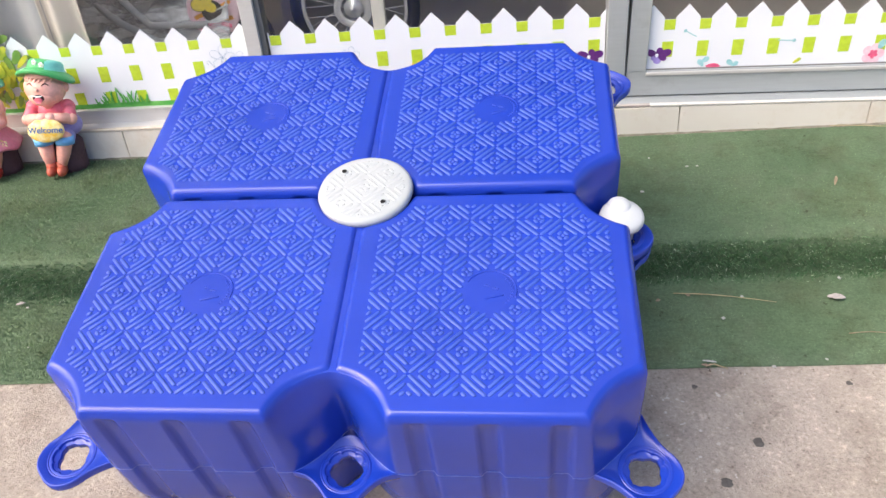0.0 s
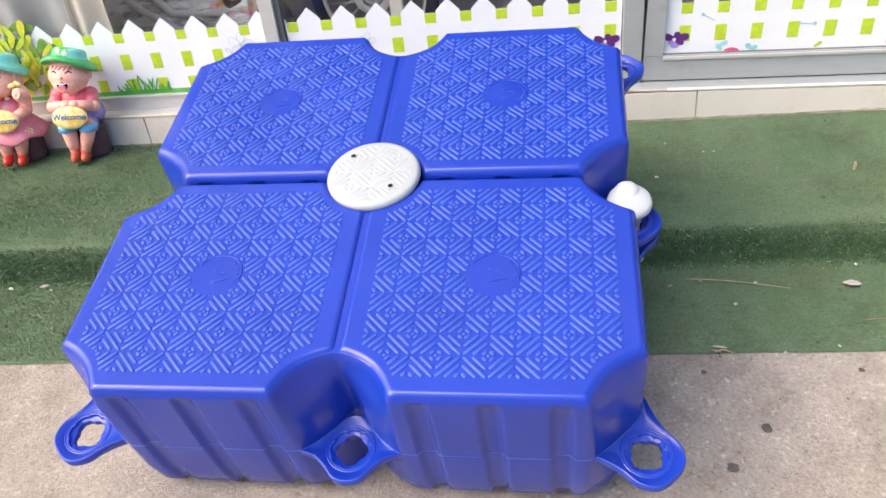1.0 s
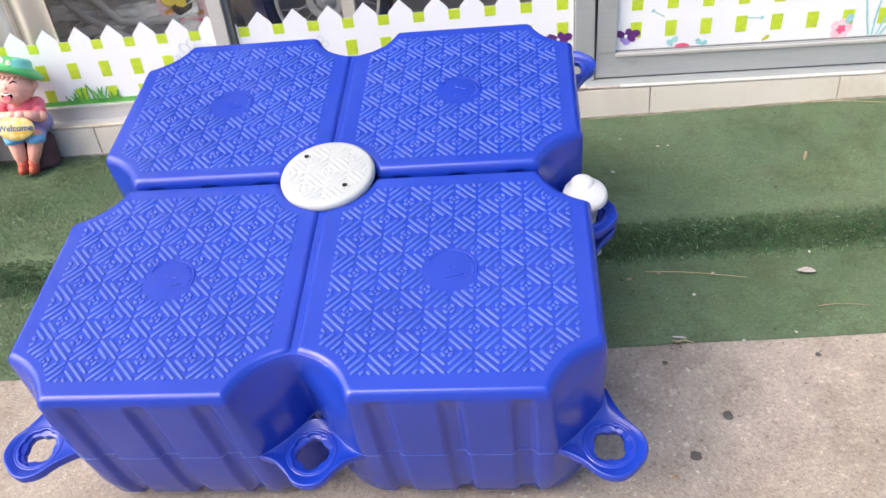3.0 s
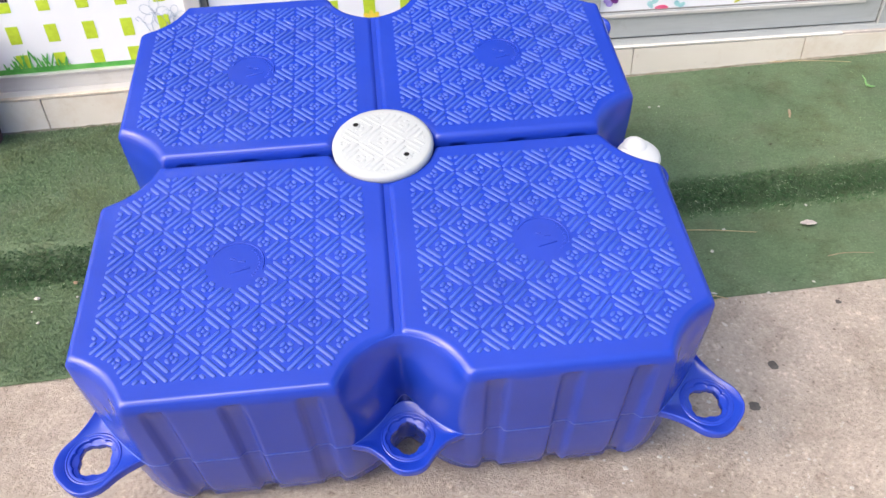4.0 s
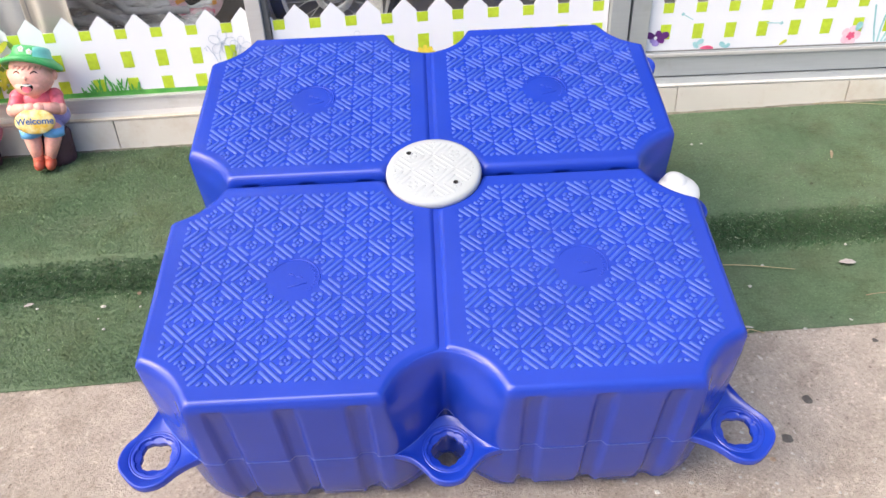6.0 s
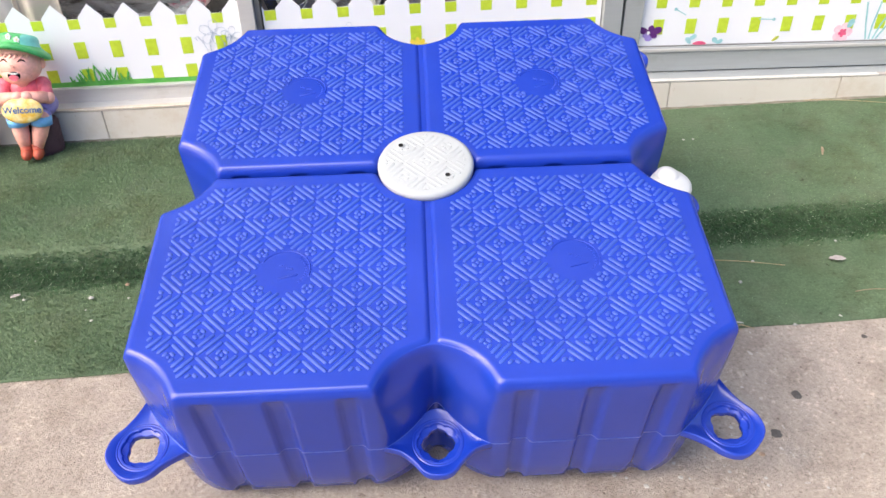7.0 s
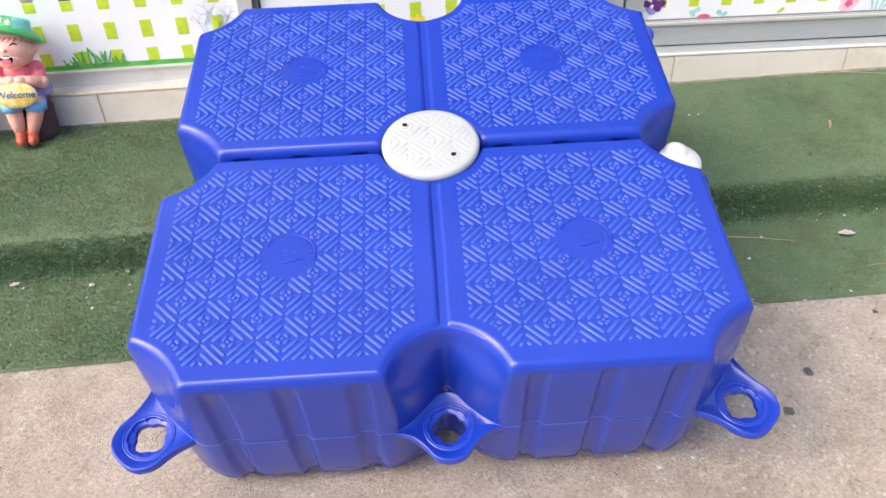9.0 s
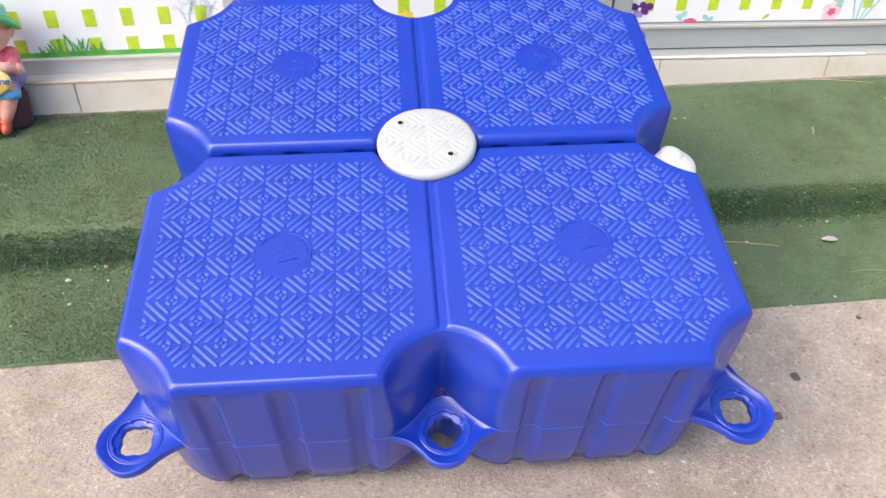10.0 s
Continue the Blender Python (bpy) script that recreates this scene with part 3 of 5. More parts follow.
def tread_bars(ox, oy):
    """(centre, angle, length) of the raised bars on one block: ten by ten cells whose diagonals alternate."""
    def keep(x, y):
        return math.hypot(x - 0.25, y - 0.25) > 0.0475 and all(math.hypot(x - c, y - d) > 0.1090 for c in (0, 0.5) for d in (0, 0.5))

    bars = []
    for i in range(10):
        for j in range(10):
            bars += cell_bars(0.04 + CELL * (i + 0.5), 0.04 + CELL * (j + 0.5), (i + j) % 2 == 0, keep)
            dot = (0.04 + CELL * i, 0.04 + CELL * j)
            if (i + j) % 2 == 0 and i and j and keep(*dot):
                bars.append((*dot, 45, 0.0056))
    return [(ox + x, oy + y, a, l) for x, y, a, l in bars]


def add_bars(bm, bars, z, width=0.0065, high=0.0019):
    for bx, by, ang, length in bars:
        c, s = math.cos(radians(ang)), math.sin(radians(ang))
        rows = []
        for w, zz, cut in ((width / 2, z - 0.0006, 0.0), (width * 0.47, z + high * 0.38, 0.0002), (width * 0.39, z + high * 0.76, 0.0006), (width * 0.22, z + high * 0.98, 0.0014)):
            l = length / 2 - cut
            k = max(l - w * 0.75, w * 0.3)
            loop = ((l, -w * 0.45), (l, w * 0.45), (k, w), (-k, w), (-l, w * 0.45), (-l, -w * 0.45), (-k, -w), (k, -w))
            rows.append([bm.verts.new((bx + u * c - v * s, by + u * s + v * c, zz)) for u, v in loop])
        for a, b in zip(rows, rows[1:]):
            for q in range(8):
                f = bm.faces.new((a[q], a[(q + 1) % 8], b[(q + 1) % 8], b[q]))
                f.smooth = True
        bm.faces.new(rows[-1]).smooth = True


def lug_outline(corner, n=144):
    """Radius of a lug's edge by angle round its hole; its tip points to -y."""
    pts = []

    def bez(a, b, c, k=14):
        for q in range(k + 1):
            t = q / k
            pts.append(((1 - t) ** 2 * a[0] + 2 * t * (1 - t) * b[0] + t * t * c[0], (1 - t) ** 2 * a[1] + 2 * t * (1 - t) * b[1] + t * t * c[1]))

    if corner:
        bez((0.0, -0.0595), (0.026, -0.0605), (0.038, -0.049))
        bez((0.038, -0.049), (0.053, -0.034), (0.0535, -0.012))
        bez((0.0535, -0.012), (0.052, 0.024), (0.078, 0.074))
        bez((0.078, 0.074), (0.035, 0.090), (0.0, 0.090))
    else:
        bez((0.0, -0.063), (0.020, -0.063), (0.031, -0.050))
        bez((0.031, -0.050), (0.044, -0.032), (0.062, -0.018))
        bez((0.062, -0.018), (0.080, -0.008), (0.110, -0.005))
        bez((0.110, -0.005), (0.068, 0.010), (0.045, 0.033))
        bez((0.045, 0.033), (0.020, 0.065), (0.0, 0.065))
    ang = np.array([math.atan2(b, a) for a, b in pts])
    rad = np.array([math.hypot(a, b) for a, b in pts])
    order = np.argsort(ang)
    th = np.linspace(-math.pi, math.pi, n, endpoint=False)
    mirrored = np.where(np.cos(th) >= 0, th, np.arctan2(np.sin(th), -np.cos(th)))
    return th, np.interp(mirrored, ang[order], rad[order])


def lug_bm(corner):
    th, edge = lug_outline(corner)
    th = th + 0.0
    scal = 0.0322 + 0.0036 * np.abs(np.cos(4 * th)) ** 0.5
    lower = 0.0312 / (np.abs(np.cos(th)) + np.abs(np.sin(th))) ** 0.62 - 0.0010 * np.cos(8 * th)
    rings = (  # radius, height below the top
        (lower, -0.020), (lower, -0.0092), (lower + 0.0006, -0.0086), (scal - 0.0006, -0.0080), (scal, -0.0074), (scal + 0.0004, -0.0034), (scal + 0.0012, -0.0026), (0.0402 + 0 * th, -0.0026), (0.0410 + 0 * th, -0.0030),
        (0.0414 + 0 * th, -0.0013), (0.0430 + 0 * th, -0.0010), (0.0437 + 0 * th, -0.0028), (0.0449 + 0 * th, -0.0028), (np.minimum(0.0457 + 0 * th, edge - 0.006), -0.0008),
        (edge - 0.0055, -0.0010), (edge - 0.0040, 0.0008), (edge - 0.0015, 0.0006), (edge, -0.0020), (edge, -0.0150), (edge - 0.003, -0.020), (lower, -0.020),
    )
    bm = bmesh.new()
    made = [[bm.verts.new((r * math.cos(t), r * math.sin(t), z)) for r, t in zip(rad, th)] for rad, z in rings[:-1]]
    made.append(made[0])
    n = len(th)
    for a, b in zip(made, made[1:]):
        for k in range(n):
            f = bm.faces.new((a[k], a[(k + 1) % n], b[(k + 1) % n], b[k]))
            f.smooth = True
    bmesh.ops.recalc_face_normals(bm, faces=bm.faces[:])
    return bm


LUG_CORNER = mesh_of("lug", lug_bm(True), BLUE)
LUG_MID = mesh_of("lug", lug_bm(False), BLUE)


def make_float(oy, lugs, label):
    ob = thing("pontoon_float", FLOAT, label, "pontoon float", "joined pontoon floats")
    bm = bmesh.new()
    add_blocks(bm, -0.5, oy, oy < -0.1)
    body = part("body", bm, BLUE, ob)
    bm = bmesh.new()
    rings = []
    for dz, e in ((-0.0011, 0.0006), (-0.0005, -0.0009), (0.0005, -0.0009), (0.0011, 0.0006)):
        level = (0.204, e, 0.090, 0.097 + e, 0.0405 + e, 0.009)
        rings.append([bm.verts.new((a - 0.5, oy + b, 0.204 + dz)) for a, b in twin_outline(level, oy < -0.1)])
    loft(bm, rings)
    part("moulding_seam", bm, BLUE_PALE, body, "thin raised moulding seam")
    for ox in (-0.5, 0.0):
        bm = bmesh.new()
        add_bars(bm, tread_bars(ox, oy), H)
        part("tread", bm, BLUE_PALE, ob, "raised paler diagonal anti-slip bars", True)
        # round maker's mark: fine rim, bars for the lettering round it and plain strokes
        bm = bmesh.new()
        cx, cy = ox + 0.25, oy + 0.25
        ring = [(cx + 0.044 * math.cos(radians(5 * k)), cy + 0.044 * math.sin(radians(5 * k)), H + 0.0002) for k in range(-4, 32)]
        add_tube(bm, ring, 0.0012, 6)
        marks = [(cx + 0.037 * math.cos(radians(9 * k)), cy + 0.037 * math.sin(radians(9 * k)), 9 * k, 0.005) for k in range(-5, 6)]
        add_bars(bm, marks, H, 0.0016, 0.0014)
        add_bars(bm, [(cx - 0.006, cy + 0.010, -22, 0.010), (cx + 0.008, cy + 0.004, -14, 0.012), (cx + 0.006, cy - 0.014, 14, 0.034)], H, 0.0026, 0.0018)
        part("mark", bm, BLUE, ob, "small moulded round mark", True)
    for lx, ly, lz, turn, corner in lugs:
        lug = new("lug", LUG_CORNER if corner else LUG_MID)
        lug.parent = ob
        lug.matrix_local = pose(lx, ly, lz, 0, 0, turn)
    return ob


make_float(-0.5, ((-0.502, -0.473, 0.205, -45, True), (0.501, -0.480, 0.205, 45, True), (0.001, -0.489, 0.205, 0, False), (0.498, -0.004, 0.222, 135, True), (-0.492, -0.004, 0.196, -135, True), (0.0, 0.0, 0.150, 180, False)),
           "blue plastic twin-block pontoon float resting on concrete and step")
make_float(0.0, ((-0.498, 0.481, 0.208, -135, True), (0.498, 0.476, 0.272, 135, True), (0.0, 0.483, 0.192, 180, False), (0.498, -0.004, 0.262, 45, True), (-0.492, -0.004, 0.232, -45, True), (0.0, 0.0, 0.180, 0, False)),
           "blue plastic twin-block pontoon float lying over the turf step")


def make_cover():
    ob = thing("cover_disc", FLOAT, "round white plastic cover disc with two finger holes", "cover disc")
    bm = bmesh.new()
    add_lathe(bm, [(0.0, 0.376), (0.080, 0.376), (0.0885, 0.379), (0.0925, 0.385), (0.0930, 0.391), (0.0905, 0.3965), (0.0860, 0.3985), (0.078, 0.3992), (0.0, 0.3995)], seg=96)
    bmesh.ops.recalc_face_normals(bm, faces=bm.faces[:])
    disc = part("disc", bm, WHITE_PLASTIC, ob)
    bm = bmesh.new()
    bars = []
    for i in range(4):
        for j in range(4):
            bars += cell_bars(CELL * (i - 1.5), CELL * (j - 1.5), (i + j) % 2 == 0,
                              lambda x, y: math.hypot(x, y) < 0.077 and min(math.hypot(x + 0.047, y - 0.047), math.hypot(x - 0.041, y + 0.041)) > 0.010)
    add_bars(bm, bars, 0.3992, 0.0060, 0.0010)
    part("tread", bm, WHITE_PLASTIC, disc, "low raised diagonal bars", True)
    for hx, hy in ((-0.047, 0.047), (0.041, -0.041)):
        bm = bmesh.new()
        add_lathe(bm, [(0.0, 0.4004), (0.0048, 0.4004), (0.0052, 0.4012), (0.0062, 0.4016), (0.0072, 0.4008), (0.0075, 0.3985)], (hx, hy, 0), 20)
        for f in bm.faces:
            f.material_index = 1 if f.calc_center_median().xy.length and (f.calc_center_median().xy - Vector((hx, hy))).length < 0.0051 else 0
        part("finger_hole", bm, [WHITE_PLASTIC, DARK_HOLE], disc, "small dark finger hole")
    bm = bmesh.new()
    add_lathe(bm, [(0.0, 0.11), (0.024, 0.11), (0.026, 0.115), (0.026, 0.370), (0.060, 0.376)], seg=24)
    part("stem", bm, WHITE_PLASTIC, ob)


def make_pin(lx, ly, top):
    ob = thing("connector_pin", FLOAT @ pose(lx, ly, 0, 0, 0, 20), "white plastic connector pin through two blue lugs", "connector pin")
    bm = bmesh.new()
    add_lathe(bm, [(0.026, top - 0.045), (0.028, top - 0.010), (0.0400, top - 0.007), (0.0435, top - 0.002), (0.0440, top + 0.004), (0.0425, top + 0.0095), (0.038, top + 0.0130), (0.028, top + 0.0155), (0.016, top + 0.018), (0.0, top + 0.019)], seg=48)
    # the disc swells into the grip at its back
    for v in bm.verts:
        if v.co.z > top:
            d2 = ((v.co.x - 0.002) / 0.030) ** 2 + ((v.co.y - 0.016) / 0.030) ** 2
            v.co.z += 0.010 * math.exp(-d2)
    head = part("head", bm, PIN_WHITE, ob, smooth=True)
    bm = bmesh.new()
    add_ball(bm, (0.002, 0.017, top + 0.016), (0.0245, 0.0265, 0.0165), seg=28, rings=18)
    part("knob", bm, PIN_WHITE, head)
    bm = bmesh.new()
    add_lathe(bm, [(0.0, 0.115), (0.020, 0.115), (0.024, 0.122), (0.024, top - 0.03), (0.0, top - 0.03)], seg=32)
    stem = part("stem", bm, PIN_WHITE, ob)
    bm = bmesh.new()
    add_lathe(bm, [(0.0, 0.135), (0.036, 0.137), (0.040, 0.142), (0.040, 0.166), (0.036, 0.172), (0.0, 0.172)], seg=8)
    part("nut", bm, PIN_WHITE, stem)


make_cover()
make_pin(0.496, 0.007, 0.293)

# ---- shop front ----
GLASS_Y = 0.822
SHEET_Y = 0.816
FRONT = 0.800
DROP = Matrix.Translation((0.63, 0, 0.225)) @ pose(0, 0, 0, 0, 1.35, 0) @ Matrix.Translation((-0.63, 0, -0.225))


def build_plinth():
    ob = thing("plinth", Matrix(), "low plinth of cream rectangular tiles under the windows", "plinth", kind="structure")
    bm = box_bm(-3.2, 3.4, WALL_Y + 0.006, 0.95, 0.10, 0.205)
    part("bedding", bm, GROUT, ob, "grey grout bed")
    joints = [-3.2, -2.52, -1.98, -1.44, -0.898, -0.353, 0.247, 0.787, 1.327, 1.867, 2.407, 2.947, 3.4]
    for a, b in zip(joints, joints[1:]):
        bm = box_bm(a + 0.0016, b - 0.0016, WALL_Y, WALL_Y + 0.010, 0.128, 0.236, bevel=0.0012)
        for v in bm.verts:
            if v.co.z > 0.2 and b > 0.3:
                v.co.z -= 0.0035 + 0.0236 * max(v.co.x - 0.63, 0)
        part("tile", bm, TILE, ob)
    return ob


build_plinth()


def build_dirt_line():
    """Ragged line of packed dirt where the carpet meets the tiles."""
    bm = bmesh.new()
    xs = np.linspace(-3.2, 3.4, 661)
    rows = []
    for px in xs:
        a = 0.5 + 0.5 * noise.noise((px * 9.0, 1.0, 0.0)) + 0.35 * noise.noise((px * 41.0, 4.0, 0.0))
        up, out = 0.001 + 0.006 * max(a, 0.05), 0.003 + 0.008 * max(a, 0.05)
        rows.append([bm.verts.new((px, WALL_Y - dy, UPPER_Z1 + dz)) for dy, dz in ((-0.001, up), (0.002, up * 0.9), (out * 0.6, up * 0.45), (out, 0.0))])
    for a, b in zip(rows, rows[1:]):
        for k in range(3):
            bm.faces.new((a[k], a[k + 1], b[k + 1], b[k])).smooth = True
    solid("dirt_line", bm, DIRT, "ragged brown dirt packed along the foot of the tiles", "dirt", kind="structure")


build_dirt_line()


def bar(parent, name, x0, x1, y0, y1, z0, z1, mat=None, bevel=0.002, label=""):
    return part(name, box_bm(x0, x1, y0, y1, z0, z1, bevel=bevel), mat or ALU, parent, label)


# sill strip over the plinth
def build_sill():
    ob = thing("window_sill", Matrix(), "grey aluminium window sill with a pale worn edge", "window sill", kind="structure")
    for a, b, m in ((-3.2, 0.60, Matrix()), (0.60, 3.4, DROP)):
        bar(ob, "ledge", a, b, WALL_Y + 0.012, 0.86, 0.226, 0.240, ALU_LIGHT if b < 1 else ALU).matrix_local = m
    bar(ob, "edge", -3.2, 0.600, WALL_Y - 0.002, WALL_Y + 0.014, 0.2370, 0.2440, SILL_OLD, 0.002, "dirty cream sill edge")
    bar(ob, "bare_strip", 0.602, 0.700, WALL_Y + 0.001, WALL_Y + 0.015, 0.2335, 0.2395, CEMENT, 0.002, "chipped grimy end of the sill edge").matrix_local = DROP
    bar(ob, "edge", 0.700, 1.445, WALL_Y - 0.002, WALL_Y + 0.014, 0.2345, 0.2405, SILL_EDGE, 0.003, "pale worn sill edge").matrix_local = DROP
    bar(ob, "bare_strip", 1.445, 3.4, WALL_Y + 0.001, WALL_Y + 0.016, 0.2310, 0.2402, CEMENT, 0.003, "bare pinkish cement where the edge is gone").matrix_local = DROP


build_sill()
TOP = 2.35


def window(name, x0, x1, z0, m=None, rail=0.05, stile=0.0, label="", pane_label="clear shop window pane"):
    ob = thing(name, m or Matrix(), label, "window", kind="structure")
    fr = bar(ob, "bottom_rail", x0, x1, FRONT + 0.002, 0.85, z0, z0 + rail, ALU if stile else ALU_LIGHT)
    if stile:
        bar(fr, "bead", x0 + stile, x1 - stile, FRONT - 0.003, 0.826, z0 + rail - 0.013, z0 + rail - 0.003, ALU_LIGHT, 0.002)
        bar(fr, "glazing_strip", x0 + stile, x1 - stile, FRONT + 0.008, 0.826, z0 + rail - 0.003, z0 + rail + 0.0015, ALU_DARK, 0.0005)
    else:
        bar(fr, "bead", x0, x1, FRONT - 0.001, 0.826, z0 + rail - 0.006, z0 + rail + 0.0005, ALU_LIGHT, 0.001)
    bar(ob, "top_rail", x0, x1, FRONT + 0.002, 0.85, TOP - 0.06, TOP, ALU)
    if stile:
        bar(ob, "stile", x0, x0 + stile, FRONT, 0.85, z0 + rail, TOP - 0.06)
        bar(ob, "stile", x1 - stile, x1, FRONT, 0.85, z0 + rail, TOP - 0.06)
    g = part("pane", box_bm(x0 + stile, x1 - stile, GLASS_Y, GLASS_Y + 0.005, z0 + rail - 0.004, TOP - 0.06), GLASS, ob, pane_label)
    g.visible_shadow = False
    return ob


def post(x0, x1, y0=FRONT - 0.006, mat=None, z0=0.238, label="grey aluminium window post"):
    ob = solid("window_post", box_bm(x0, x1, y0, 0.86, z0, TOP, bevel=0.002), mat or ALU, label, "window post", "window posts", "structure")
    return ob


window("window_1", -3.2, -0.470, 0.238, rail=0.046, label="fixed shop window in a light aluminium frame")
post(-0.470, -0.428, mat=ALU_LIGHT)
solid("gasket", box_bm(-0.428, -0.412, 0.806, 0.86, 0.238, TOP), ALU_DARK, "dark recess beside the window post", "gasket", kind="structure")
window("window_2", -0.412, 0.575, 0.238, rail=0.046, label="fixed shop window in a light aluminium frame")
post(0.575, 0.630)
window("door_1", 0.634, 1.585, 0.244, DROP, rail=0.076, stile=0.056, label="glazed shop door in a wide grey aluminium frame")
solid("gasket", box_bm(0.6305, 0.6335, FRONT + 0.003, 0.85, 0.225, TOP), ALU_DARK, "thin dark gap beside the door", "gasket", kind="structure")
post(1.590, 1.650, z0=0.20)
window("window_3", 1.650, 3.4, 0.215, rail=0.06, label="fixed shop window in a grey aluminium frame")


def build_building():
    add = lambda n, *a, mat=PLASTER, label="plain plaster wall of the shop": solid(n, box_bm(*a), mat, label, "wall", kind="structure")  # noqa: E731
    # upper walls and roof are unseen; the 8 m height shapes the light
    add("wall_front", -3.35, 3.55, 0.80, 0.95, TOP, 8.0)
    # unseen wall, added to block low sky and darken upright faces
    add("unseen_light_wall", -14.0, 14.0, -7.3, -7.0, -0.6, 2.7, label="unseen plain wall, added to cut low light from the front")
    add("wall_west", -3.35, -3.2, 0.80, 4.0, -0.1, TOP)
    add("wall_east", 3.4, 3.55, 0.80, 4.0, -0.1, TOP)
    add("wall_west_upper", -3.35, -3.2, 0.95, 4.0, TOP, 8.0)
    add("wall_east_upper", 3.4, 3.55, 0.95, 4.0, TOP, 8.0)
    add("wall_back", -3.2, 3.4, 3.85, 4.0, 0.0, 8.0, mat=ROOM, label="dim brown-grey back wall of the shop")
    add("floor", -3.2, 3.4, 0.95, 3.85, 0.0, 0.10, mat=ROOM_FLOOR, label="dim brown-grey shop floor")
    add("ceiling", -3.2, 3.4, 0.95, 3.85, 3.3, 3.45, label="plain white ceiling of the shop")
    add("roof", -3.35, 3.55, 0.80, 4.0, 8.0, 8.15, label="plain flat roof slab of the shop building")


build_building()


# ---- fence decals on the glass ----
def fence_sheet(name, x0, x1, first, pitch, zs, m=None, label="", rows=(1, 2, 3), skip_last=False):
    """A white picket-fence decal. first: x of a picket's tip; zs: bottom, row edges and tip heights."""
    z_bot, r3a, r3b, r2a, r2b, r1a, r1b, tip = zs
    ob = thing(name, m or Matrix(), label, "window decal", "fence decals on the windows")
    half = pitch * 0.345
    k0 = math.floor((x0 - first) / pitch)
    tops = []
    k = k0
    while first + k * pitch - half < x1:
        c = first + k * pitch
        for px, pz in ((c - half, r1b), (c - half * 0.96, r1b + (tip - r1b) * 0.16), (c, tip), (c + half * 0.96, r1b + (tip - r1b) * 0.16), (c + half, r1b)):
            tops.append((px, pz))
        k += 1
    line = [p for p in tops if x0 < p[0] < x1]

    def level(px):
        for (a, za), (b, zb) in zip(tops, tops[1:]):
            if a <= px <= b and b > a:
                return za + (zb - za) * (px - a) / (b - a)
        return r1b

    outline = [(x0, z_bot), (x1, z_bot), (x1, level(x1))] + line[::-1] + [(x0, level(x0))]
    part("sheet", add_plate(bmesh.new(), outline, SHEET_Y, 0.002), VINYL, ob)
    k = k0
    while first + (k + 0.5) * pitch - pitch * 0.155 < x1:
        a, b = first + (k + 0.5) * pitch - pitch * 0.160, first + (k + 0.5) * pitch + pitch * 0.160
        a, b = max(a, x0 + 0.001), min(b, x1 - 0.001)
        if b - a > 0.006:
            for n, (za, zb) in ((3, (r3a, r3b)), (2, (r2a, r2b)), (1, (r1a, r1b))):
                if n in rows:
                    part("square", add_plate(bmesh.new(), [(a + 0.0008, za), (b - 0.0006, za + 0.0005), (b, zb), (a, zb - 0.0004)], SHEET_Y - 0.0008, 0.0012), LIME, ob)
        k += 1
    return ob


def decal(parent, name, outlines, mat, lift=0.0014, label=""):
    bm = bmesh.new()
    for i, o in enumerate(outlines):
        add_plate(bm, o, SHEET_Y - lift - 0.00012 * i, 0.0006)
    return part(name, bm, mat, parent, label)


def line_of(pts, w):
    """A thin ribbon along pts."""
    left, right = [], []
    for i, p in enumerate(pts):
        a, b = pts[max(i - 1, 0)], pts[min(i + 1, len(pts) - 1)]
        d = math.hypot(b[0] - a[0], b[1] - a[1]) or 1
        nx, nz = -(b[1] - a[1]) / d * w / 2, (b[0] - a[0]) / d * w / 2
        left.append((p[0] + nx, p[1] + nz))
        right.append((p[0] - nx, p[1] - nz))
    return left + right[::-1]


ZL = (0.284, 0.297, 0.337, 0.368, 0.417, 0.454, 0.482, 0.524)
left_sheet = fence_sheet("fence_decal", -2.2, -0.472, -0.486, 0.0992, ZL, label="white picket-fence window decal with lime squares and grass")
mid_sheet = fence_sheet("fence_decal", -0.408, 0.572, -0.335, 0.1030, (0.284, 0.297, 0.337, 0.372, 0.417, 0.453, 0.482, 0.523), label="white picket-fence window decal with lime squares and pansy")
ZR = (0.321, 0.325, 0.330, 0.356, 0.402, 0.436, 0.466, 0.508)
right_sheet = fence_sheet("fence_decal", 0.692, 1.528, 0.797, 0.0995, ZR, DROP, label="white picket-fence window decal with lime squares and flowers", rows=(1, 2))
far_sheet = fence_sheet("fence_decal", 1.652, 3.3, 1.80, 0.0995, (0.285, 0.29, 0.325, 0.350, 0.400, 0.430, 0.460, 0.505), label="white picket-fence window decal beside the door")


